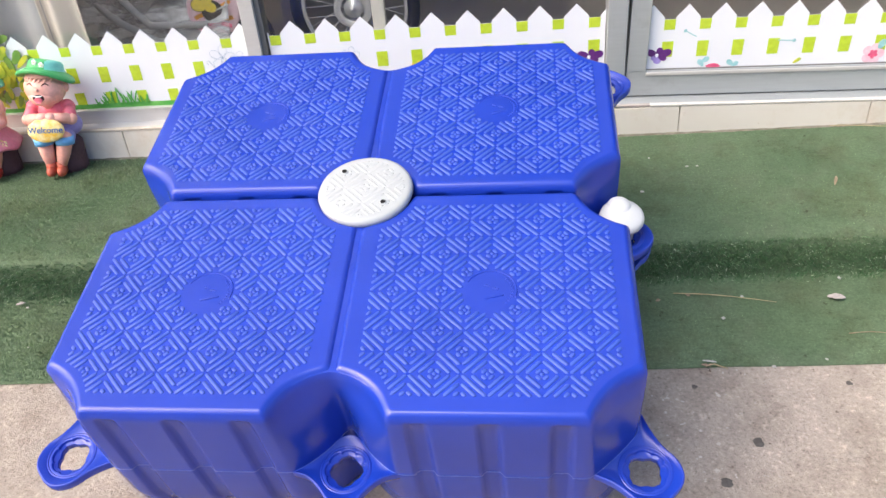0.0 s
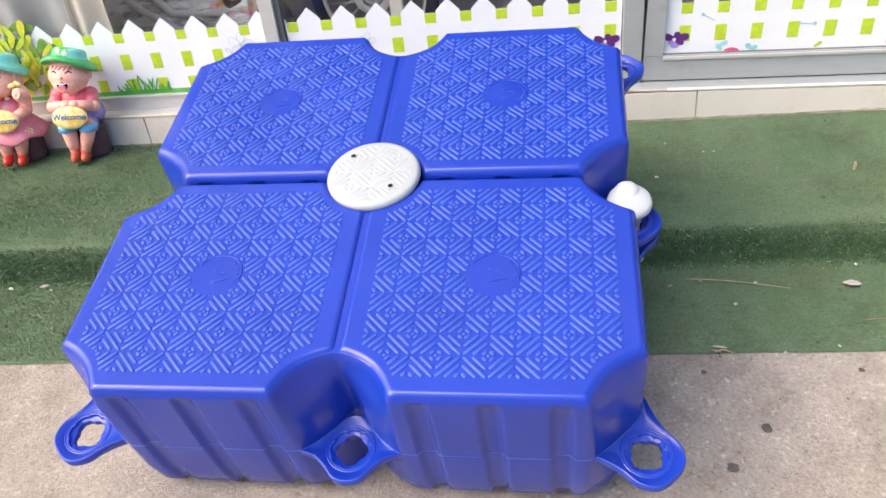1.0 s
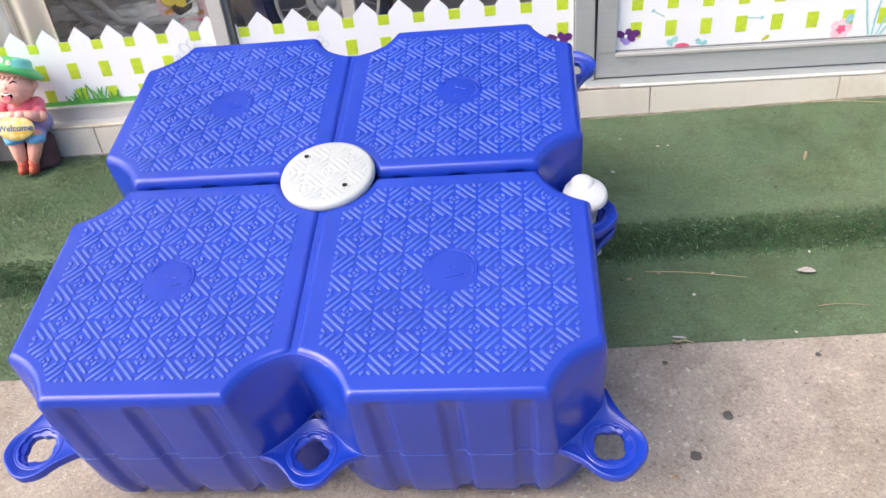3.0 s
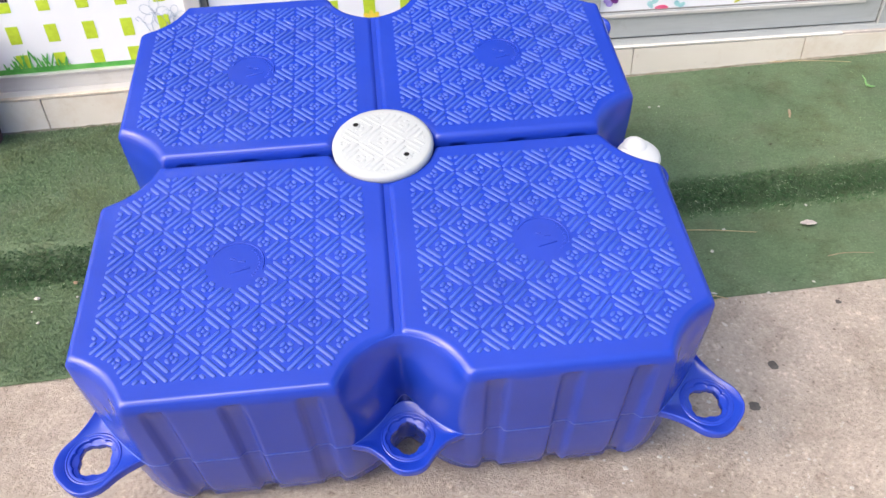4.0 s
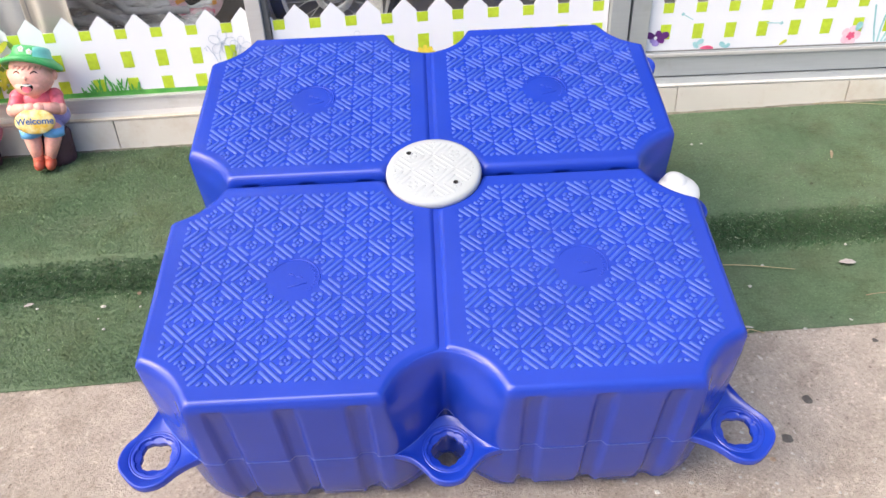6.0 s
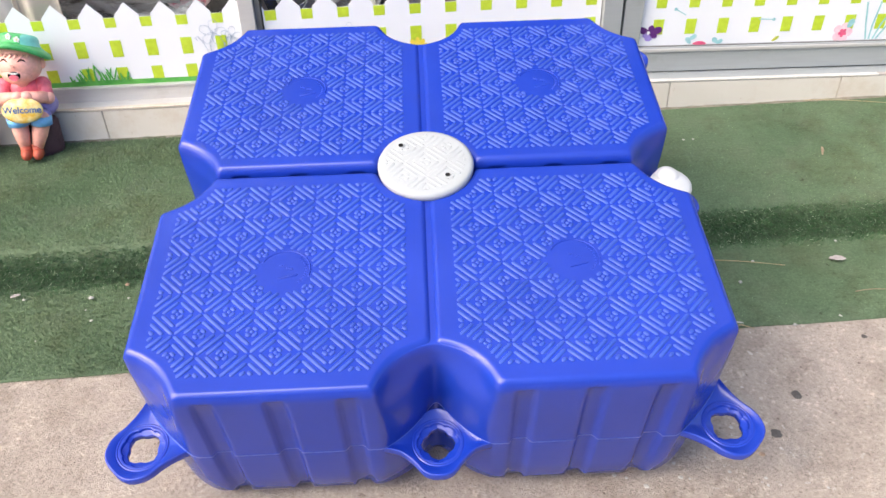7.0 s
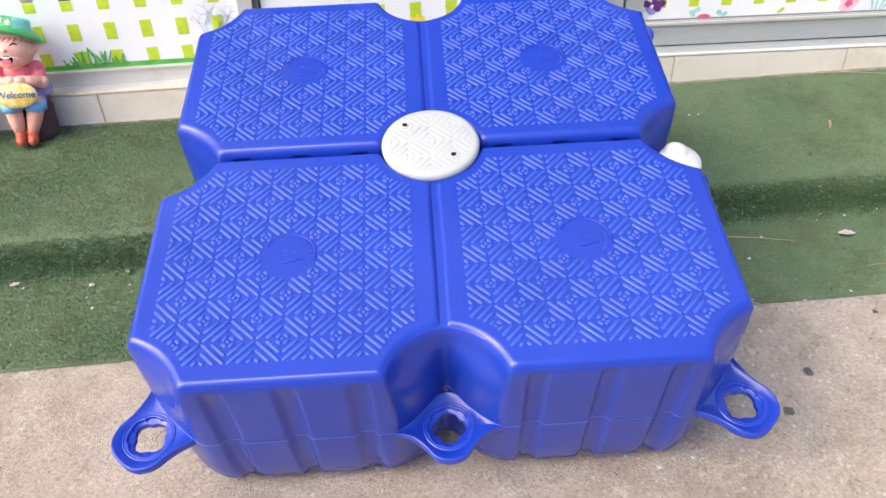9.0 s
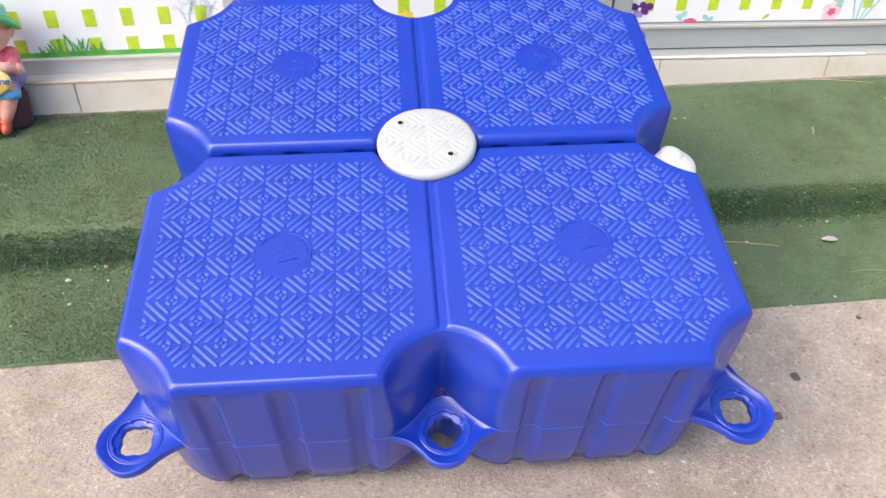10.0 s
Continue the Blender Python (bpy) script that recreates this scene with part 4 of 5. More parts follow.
def decorate():
    rng = random.Random(4)
    # grass strip and tufts on the left sheet
    decal(left_sheet, "grass_strip", [[(-2.2, 0.284), (-0.473, 0.284), (-0.473, 0.297), (-0.9, 0.300), (-1.3, 0.297), (-2.2, 0.299)]], LEAF_GREEN, 0.0010, "printed green grass strip")
    for cx, span, n in ((-0.900, 0.088, 34), (-1.42, 0.09, 24)):
        blades = []
        for _ in range(n):
            bx = cx + rng.uniform(-span, span)
            blades.append(petal(bx, 0.292, rng.uniform(0.018, 0.062) * (1.15 - abs(bx - cx) / span * 0.6), 0.0048, rng.uniform(-24, 24), 8))
        decal(left_sheet, "grass_tuft", blades, LEAF_GREEN, 0.0022, "printed green grass tuft")
    # leafy bush printed beside the figures
    for mat, n, seed in ((OLIVE, 50, 2), (YELLOW_LEAF, 52, 3)):
        r2 = random.Random(seed)
        leaves = [petal(-1.285 + r2.gauss(0, 0.052), 0.30 + abs(r2.gauss(0.08, 0.065)), r2.uniform(0.034, 0.060), r2.uniform(0.015, 0.025), r2.uniform(-80, 80), 10) for _ in range(n)]
        decal(left_sheet, "leaves", leaves, mat, 0.0016 if mat is OLIVE else 0.0080, "printed yellow-green leaves")
    # outlined flowers
    for sheet, cx, cz, s in ((left_sheet, -0.556, 0.425, 1.15), (left_sheet, -0.505, 0.412, 0.9), (mid_sheet, -0.17, 0.41, 0.8)):
        rings = []
        for k in range(5):
            o = petal(cx, cz, 0.034 * s, 0.021 * s, 72 * k + 10, 12)
            rings.append(line_of(o + [o[0]], 0.0009))
        rings.append(line_of([(cx, cz), (cx - 0.012 * s, cz - 0.025 * s), (cx - 0.010 * s, cz - 0.07 * s)], 0.0016))
        if s > 1:
            for side in (-1, 1):
                rings.append(line_of([(cx + side * 0.018, cz - 0.060), (cx + side * 0.030, cz - 0.030), (cx + side * 0.044, cz - 0.006), (cx + side * 0.052, cz - 0.012), (cx + side * 0.046, cz - 0.020)], 0.0016))
            decal(sheet, "leaves", [petal(cx + 0.012, cz - 0.052, 0.034, 0.015, 12, 10), petal(cx + 0.032, cz - 0.030, 0.026, 0.010, -14, 10)], LIME, 0.0030, "printed lime leaves")
        decal(sheet, "outlined_flower", rings, INK, 0.0014, "blue line-drawn flower")
    # yellow flower on the middle sheet
    decal(mid_sheet, "yellow_flower", [petal(0.029, 0.352, 0.032, 0.014, a, 10) for a in (-75, -40, 0, 40, 75)], YELLOW, 0.0014, "printed yellow flower")
    # pansies
    for sheet, cx, cz, clip in ((mid_sheet, 0.530, 0.366, 0.570), (right_sheet, 0.722, 0.362, 9)):
        for mat, petals in ((PURPLE, ((0.040, 0.022, 74), (0.038, 0.020, -70), (0.024, 0.018, 18), (0.028, 0.016, 118))), (VIOLET, ((0.026, 0.022, 182), (0.022, 0.014, 236)))):
            outs = [[(min(max(px, 0.694 if clip == 9 else 0), clip), pz) for px, pz in petal(cx, cz, l, w, a, 14)] for l, w, a in petals]
            decal(sheet, "pansy_petals", outs, mat, 0.0016, "printed purple pansy")
        decal(sheet, "pansy_eye", [petal(cx - 0.003, cz - 0.006, 0.012, 0.010, 0, 8)], VINYL, 0.0030)
    # dragonflies, leaves and blossoms on the door sheet
    for pts in (((0.793, 0.432), (0.826, 0.414)), ((1.056, 0.396), (1.102, 0.394))):
        (ax, az), (bx, bz) = pts
        head = (ax, az) if ax < 1 else (bx, bz)
        decal(right_sheet, "dragonfly", [line_of([(ax, az), (bx, bz)], 0.0028), petal(head[0] - 0.005, head[1] - 0.003, 0.011, 0.010, 60, 8)], TEAL, 0.0014, "printed pale teal dragonfly")
    decal(right_sheet, "teal_leaves", [petal(0.848, 0.338, 0.026, 0.015, 60, 10), petal(0.856, 0.325, 0.026, 0.015, -40, 10), petal(0.940, 0.326, 0.024, 0.015, -50, 10), petal(0.936, 0.324, 0.022, 0.013, 60, 10)], TEAL, 0.0014, "printed teal leaves")
    decal(right_sheet, "red_petals", [petal(0.862, 0.325, 0.034, 0.012, 85, 10), petal(0.905, 0.324, 0.024, 0.010, -80, 10)], ROSE, 0.0018, "printed red petals")
    decal(right_sheet, "green_leaf", [petal(1.110, 0.326, 0.026, 0.010, 55, 10)], YELLOW_LEAF, 0.0014)
    decal(right_sheet, "pink_blossom", [petal(1.330, 0.347, 0.032, 0.026, 72 * k + 15, 12) for k in range(5)], PINK, 0.0014, "printed pink blossom")
    decal(right_sheet, "blossom_heart", [petal(1.330, 0.347, 0.014, 0.010, 72 * k + 40, 8) for k in range(5)], ROSE, 0.0030)
    decal(right_sheet, "teal_leaves", [petal(1.342, 0.362, 0.030, 0.020, 25, 10)], TEAL, 0.0028)
    decal(right_sheet, "stalks", [line_of([(1.425 + d, 0.324), (1.425 + d * 2.2 + 0.004, 0.37), (1.425 + d * 4.4 + 0.02, 0.44)], 0.005) for d in (-0.014, -0.004, 0.008, 0.018)], TEAL, 0.0014, "printed teal stalks")
    decal(right_sheet, "crane_flower", [petal(1.455, 0.452, 0.050, 0.012, a, 10) for a in (-70, -30, 10, 45)], ORANGE, 0.0020, "printed orange crane flower")
    decal(right_sheet, "crane_flower", [petal(1.455, 0.452, 0.040, 0.010, a, 10) for a in (-50, 28, 78)], INK, 0.0034)
    decal(far_sheet, "grass_tuft", [petal(1.658 + 0.006 * k, 0.288, 0.075 + 0.022 * math.sin(k * 2.1), 0.009, 14 * math.sin(k * 1.7), 8) for k in range(26)], LEAF_GREEN, 0.0022, "printed green grass tuft")


decorate()


# ---- figures on the turf ----
def lettering(text, size):
    cu = bpy.data.curves.new("lettering", "FONT")
    cu.body, cu.size, cu.extrude, cu.align_x, cu.align_y = text, size, 0.0006, "CENTER", "CENTER"
    cu.offset = 0.0005
    tmp = new("lettering", cu)
    me = bpy.data.meshes.new_from_object(tmp)
    bpy.data.objects.remove(tmp)
    bpy.data.curves.remove(cu)
    return me


def on_ball(c, r, px, pz, out=0.0):
    """The point on the front of a ball-like head at offsets px, pz from its middle."""
    q = math.sqrt(max(1 - (px / r[0]) ** 2 - (pz / r[2]) ** 2, 0.02))
    return Vector((c[0] + px, c[1] - r[1] * q - out, c[2] + pz))


def daisy(bm, place, size, mat, heart):
    for k in range(5):
        a = 2 * math.pi * k / 5 + 0.3
        add_ball(bm, place @ Vector((size * 0.6 * math.cos(a), 0, size * 0.6 * math.sin(a))), (size * 0.42, size * 0.22, size * 0.42), mat=mat, seg=8, rings=6)
    add_ball(bm, place @ Vector((0, -size * 0.15, 0)), (size * 0.25,) * 3, mat=heart, seg=8, rings=6)


def figure(m, girl, label):
    """A seated painted figure, in one mesh, on its dark stump; it faces -y."""
    mats = [SKIN, HAT_MINT if girl else HAT_GREEN, HAT_GREEN if girl else HAT_MINT, DRESS_PINK if girl else SHIRT_PINK, DRESS_PINK if girl else LILAC, DRESS_PINK if girl else SHORTS,
            SHOE_RED if girl else SHOE_RUST, PLAQUE, PLAQUE_INK, HAIR if girl else SKIN, STUMP, FLOWER_WHITE, DARK_HOLE]
    bm = bmesh.new()
    add_lathe(bm, [(0.0, -0.012), (0.074, -0.012), (0.076, 0.02), (0.072, 0.06), (0.070, 0.098), (0.060, 0.108), (0.0, 0.109)], seg=28, mat=10, m=Matrix.Translation((0.020, 0.012, 0)) @ Matrix.Diagonal((0.82, 0.58, 0.97, 1)))
    # legs and shoes
    for s in (-1, 1):
        hip, knee, foot = Vector((0.030 * s + 0.002, 0.010, 0.120)), Vector((0.033 * s + 0.006, -0.046, 0.118)), Vector((0.0165 * s - 0.004, -0.052, 0.030))
        if girl:
            knee, foot = Vector((0.026 * s + 0.004, -0.046, 0.104)), Vector((0.024 * s - 0.002, -0.050, 0.030))
        add_tube(bm, [hip, hip.lerp(knee, 0.6), knee, knee.lerp(foot, 0.5), foot], [0.029, 0.029, 0.0265, 0.0225, 0.0145], 16, 0)
        add_ball(bm, knee, (0.0265, 0.0265, 0.0265), mat=0)
        add_ball(bm, (foot.x, foot.y - 0.010, 0.018), (0.0160, 0.026, 0.0180), mat=6)
        add_tube(bm, [(foot.x, foot.y, 0.012), (foot.x, foot.y, 0.045)], [0.0165, 0.0165], 14, 6)
        if not girl:
            add_tube(bm, [hip, hip.lerp(knee, 0.6), knee + Vector((0, 0.002, 0.001))], [0.029, 0.031, 0.0290], 18, 4)
            add_tube(bm, [knee + Vector((0, -0.003, 0.012)), knee + Vector((-0.001 * s, -0.005, -0.012))], [0.0310, 0.0305], 18, 5)
    # trunk
    if girl:
        n0 = len(bm.verts)
        add_lathe(bm, [(0.0, 0.094), (0.060, 0.090), (0.098, 0.084), (0.100, 0.092), (0.084, 0.116), (0.060, 0.145), (0.046, 0.180), (0.034, 0.212), (0.0, 0.218)], (0.006, 0.004, 0), 44, 4)
        bm.verts.ensure_lookup_table()
        for v in bm.verts[n0:]:
            x, y = v.co.x - 0.006, v.co.y - 0.004
            r, a = math.hypot(x, y), math.atan2(y, x)
            if r > 0.05:
                v.co.z += (0.007 * math.sin(6 * a + 0.5) + 0.010 * math.cos(a)) * (r - 0.05) / 0.05
        daisy(bm, Matrix.Translation((0.066, -0.058, 0.115)) @ pose(0, 0, 0, -35, 0, 40), 0.016, 7, 7)
    else:
        add_ball(bm, (0.016, 0.020, 0.146), (0.070, 0.052, 0.046), mat=4)
        add_ball(bm, (0.004, 0.022, 0.192), (0.058, 0.042, 0.040), mat=3)
    # arms folded over the plaque
    for s in (-1, 1):
        sh, el, ha = Vector((0.052 * s, 0.014, 0.205)), Vector((0.066 * s, -0.024, 0.178)), Vector((0.012 * s, -0.056, 0.193))
        add_ball(bm, sh, (0.025, 0.024, 0.024), mat=3)
        add_tube(bm, [sh, el], [0.0225, 0.0190], 12, 0 if girl else 3)
        add_ball(bm, el, (0.0195, 0.0195, 0.0195), mat=0)
        if girl and s < 0:
            ha = Vector((-0.040, -0.058, 0.238))
        if girl and s > 0:
            ha = Vector((0.040, -0.062, 0.165))
        add_tube(bm, [el, ha], [0.0190, 0.0150], 12, 0)
        add_ball(bm, ha, (0.0190, 0.0160, 0.0160), mat=0)
    # plaque
    tilt = Matrix.Translation((-0.002, -0.078, 0.160)) @ pose(0, 0, 0, 70, 0, 0)
    out = bmesh.ops.create_uvsphere(bm, u_segments=32, v_segments=16, radius=1, matrix=tilt @ Matrix.Diagonal((0.057, 0.037, 0.012, 1)))
    for f in {f for v in out["verts"] for f in v.link_faces}:
        f.material_index, f.smooth = 7, True
    me = lettering("Welcome", 0.0265)
    for v in me.vertices:
        v.co.z += 0.012 * math.sqrt(max(1 - (v.co.x / 0.057) ** 2 - (v.co.y / 0.037) ** 2, 0.1)) + 0.0004
    me.transform(tilt)
    n0 = len(bm.faces)
    bm.from_mesh(me)
    bm.faces.ensure_lookup_table()
    for f in bm.faces[n0:]:
        f.material_index = 8
    bpy.data.meshes.remove(me)
    # head, turned aside
    neck = len(bm.verts)
    add_tube(bm, [(0, 0.012, 0.205), (0, 0.006, 0.235)], [0.024, 0.024], 14, 0)
    c, r = (0, -0.002, 0.266), (0.0635, 0.058, 0.053)
    add_ball(bm, c, r, mat=0, seg=32, rings=22)
    add_ball(bm, (0, -0.026, 0.243), (0.045, 0.034, 0.030), mat=0, seg=24, rings=18)
    add_ball(bm, on_ball(c, r, 0, 0.002, 0.002), (0.0062, 0.0052, 0.0054), mat=0)
    for s in (-1, 1):
        add_ball(bm, (0.064 * s, 0.006, 0.270), (0.009, 0.011, 0.015), mat=0)
        eye = [on_ball(c, r, s * (0.014 + 0.021 * k / 8), 0.014 + 0.0065 * math.sin(math.pi * k / 8), 0.0003) for k in range(9)]
        add_tube(bm, eye, [0.0006, 0.0014, 0.0019, 0.0021, 0.0021, 0.0021, 0.0019, 0.0014, 0.0006], 6, 12)
    # laughing mouth: dark hollow, tongue, upper teeth
    mouth = Matrix.Translation((0, -0.0622, 0.2470)) @ pose(0, 0, 0, 8, 0, 0)
    o = [(0.0180 * math.sin(a), -0.0130 * (1 - math.cos(a)) ** 0.9 + 0.006 + 0.0025 * abs(math.sin(a)) ** 2) for a in (2 * math.pi * k / 24 for k in range(24))]
    for mat, scale, dy, dz, y in ((12, 1.0, 0, 0, -0.0005), (3, 0.74, 0, -0.0060, -0.0020), (11, 0.74, 0, 0.0036, -0.0026)):
        pts = [(p * scale, q * (scale if mat != 11 else 0.22) + dz) for p, q in o]
        n0 = len(bm.verts)
        add_plate(bm, pts, y, 0.010, mat)
        bm.verts.ensure_lookup_table()
        for v in bm.verts[n0:]:
            v.co.y += 14.0 * v.co.x ** 2
            v.co = mouth @ v.co
    # hair
    add_ball(bm, (0, 0.012, 0.290), (0.0650, 0.0570, 0.034), rot=pose(0, 0, 0, -14, 0, 0), mat=9, seg=28, rings=18)
    for k in range(7):
        u = (k - 3) / 3
        top = on_ball(c, (r[0], r[1] + 0.002, r[2]), 0.042 * u, 0.034)
        tip = on_ball(c, (r[0], r[1] + 0.001, r[2]), 0.046 * u - 0.010, 0.024)
        add_tube(bm, [top, top.lerp(tip, 0.5) + Vector((0, -0.001, 0)), tip], [0.0040, 0.0036, 0.0012], 8, 9)
    if girl:
        for s in (-1, 1):
            add_ball(bm, (0.057 * s, 0.000, 0.262), (0.013, 0.024, 0.036), mat=9)
            knot = Vector((0.071 * s, -0.020, 0.226))
            add_ball(bm, knot, (0.027, 0.026, 0.028), mat=9, seg=24, rings=16)
            curl = [knot + Vector((0.014 * math.cos(a) * (1 - k / 30), -0.024, 0.014 * math.sin(a) * (1 - k / 30))) for k, a in enumerate(0.5 * q for q in range(22))]
            add_tube(bm, curl, 0.0045, 8, 9)
            for w in (-1, 1):
                add_ball(bm, knot + Vector((0.011 * w - 0.006 * s, -0.018, 0.031 + 0.003 * w)), (0.013, 0.006, 0.0075), rot=pose(0, 0, 0, 0, 24 * w, 0), mat=7)
            add_ball(bm, knot + Vector((-0.006 * s, -0.021, 0.030)), (0.005, 0.005, 0.005), mat=7)
        for k in range(9):
            a = math.pi * (k + 0.5) / 9
            add_ball(bm, (0.036 * math.cos(a), 0.004 - 0.036 * math.sin(a), 0.212), (0.009, 0.008, 0.006), mat=6 if k % 2 else 11)
    # hat: dipping brim and two-coloured crown
    hat = Matrix.Translation((0.003, 0.010, 0.306)) @ pose(0, 0, 0, -9, 6, 0) @ Matrix.Diagonal((0.95, 0.95, 1, 1))
    n0 = len(bm.verts)
    add_lathe(bm, [(0.0, 0.002), (0.055, 0.001), (0.072, -0.005), (0.088, -0.006), (0.0925, -0.001), (0.090, 0.006), (0.076, 0.010), (0.0625, 0.015), (0.0575, 0.022), (0.0550, 0.034), (0.0500, 0.041), (0.040, 0.0445), (0.020, 0.046), (0.0, 0.0462)], seg=56, mat=1, m=hat)
    bm.verts.ensure_lookup_table()
    inv = hat.inverted()
    for v in bm.verts[n0:]:
        p = inv @ v.co
        q = math.hypot(p.x, p.y)
        if q > 0.06:
            p.z += (-0.010 * math.cos(2 * math.atan2(p.y, p.x)) - 0.003) * (q - 0.06) / 0.030
            v.co = hat @ p
    for f in {f for v in bm.verts[n0:] for f in v.link_faces}:
        p = inv @ f.calc_center_median()
        if p.z > 0.017 and (p.x > 0.020) != girl:
            f.material_index = 2
    for fx, fz in ((-0.014, 0.033), (0.010, 0.027)):
        fy = -math.sqrt(0.0570 ** 2 - fx * fx)
        daisy(bm, hat @ Matrix.Translation((fx, fy, fz)) @ pose(0, 0, 0, 0, 0, -14 if fx < 0 else 10), 0.0095, 11, 7)
    bm.verts.ensure_lookup_table()
    aside = Matrix.Translation((0, 0.004, 0.235)) @ pose(0, 0, 0, -9, 0, -9) @ Matrix.Translation((0, -0.004, -0.232))
    bmesh.ops.transform(bm, matrix=aside, verts=bm.verts[neck:])
    bmesh.ops.recalc_face_normals(bm, faces=bm.faces[:])
    name = "garden_figure"
    solid(name, bm, mats, label, "garden figure", "seated garden figures", m=m)


figure(pose(-1.088, 0.686, 0.147, -3, 6, 12) @ Matrix.Diagonal((0.90, 0.90, 0.95, 1)), False, "painted seated boy figure in green hat with welcome plaque")
figure(pose(-1.304, 0.682, 0.147, -3, 5, 12) @ Matrix.Diagonal((0.92, 0.92, 0.95, 1)), True, "painted seated girl figure in pink dress with welcome plaque")


# ---- behind the glass ----
def curtain(x0, x1, y, folds, depth, mat, label, slant=0.0):
    bm = bmesh.new()
    n = 90
    cols = []
    for k in range(n + 1):
        u = k / n
        px = x0 + (x1 - x0) * u
        dy = depth * math.sin(2 * math.pi * folds * u + 0.6 * math.sin(5 * u))
        cols.append([bm.verts.new((px + slant * (1 - zz / 2.3), y + dy * (1.15 - 0.2 * zz), zz)) for zz in (0.14, 0.5, 0.9, 1.6, 2.3)])
    for a, b in zip(cols, cols[1:]):
        for q in range(4):
            bm.faces.new((a[q], b[q], b[q + 1], a[q + 1])).smooth = True
    ob = solid("curtain", bm, mat, label, "curtain")
    md = ob.modifiers.new("thickness", "SOLIDIFY")
    md.thickness = 0.003


curtain(-2.6, -1.10, 0.915, 9, 0.022, CURTAIN_GREY, "grey curtain hanging in folds behind the window")
curtain(-1.125, -1.000, 0.890, 1.6, 0.016, CURTAIN_BEIGE, "beige curtain hanging in folds behind the window", 0.02)
solid("upright", box_bm(-0.129, -0.088, 1.045, 1.075, 0.10, 2.3, bevel=0.003), CREAM_PAINT, "cream painted upright post inside the shop", "post")


def bicycle_wheel(c, r):
    ob = thing("bicycle_wheel", Matrix.Translation(c) @ pose(0, 0, 0, 90, 0, -6), "black-tyred bicycle wheel with steel spokes in the shop", "bicycle wheel")
    bm = bmesh.new()
    ring = [(r * math.cos(a), r * math.sin(a), 0) for a in (2 * math.pi * k / 64 for k in range(65))]
    add_tube(bm, ring, 0.024, 14, caps=False)
    part("tyre", bm, RUBBER, ob)
    bm = bmesh.new()
    add_tube(bm, [(p[0] * 0.885, p[1] * 0.885, 0) for p in ring], 0.0095, 10, caps=False)
    part("rim", bm, CHROME, ob)
    bm = bmesh.new()
    add_lathe(bm, [(0.0, -0.045), (0.006, -0.045), (0.008, -0.034), (0.013, -0.032), (0.015, -0.026), (0.034, -0.024), (0.036, -0.021), (0.034, -0.018), (0.015, -0.015), (0.014, 0.015), (0.034, 0.018), (0.036, 0.021), (0.034, 0.024), (0.014, 0.027), (0.012, 0.034), (0.007, 0.036), (0.006, 0.046), (0.0, 0.046)], seg=28)
    hub = part("hub", bm, CHROME, ob)
    bm = bmesh.new()
    add_lathe(bm, [(0.046, 0.026), (0.072, 0.026), (0.073, 0.028), (0.072, 0.030), (0.046, 0.030), (0.045, 0.028), (0.046, 0.026)], seg=40)
    part("brake_disc", bm, CHROME, hub, "thin steel brake disc")
    for k in range(32):
        a, s = 2 * math.pi * k / 32, 1 if k % 2 else -1
        b = a + s * 0.5
        bm = add_tube(bmesh.new(), [(0.034 * math.cos(b), 0.034 * math.sin(b), 0.02 * (1 if k % 4 < 2 else -1)), (0.885 * r * math.cos(a), 0.885 * r * math.sin(a), 0)], 0.0017, 6)
        part("spoke", bm, CHROME, ob)


bicycle_wheel((-0.262, 1.50, 0.352), 0.225)


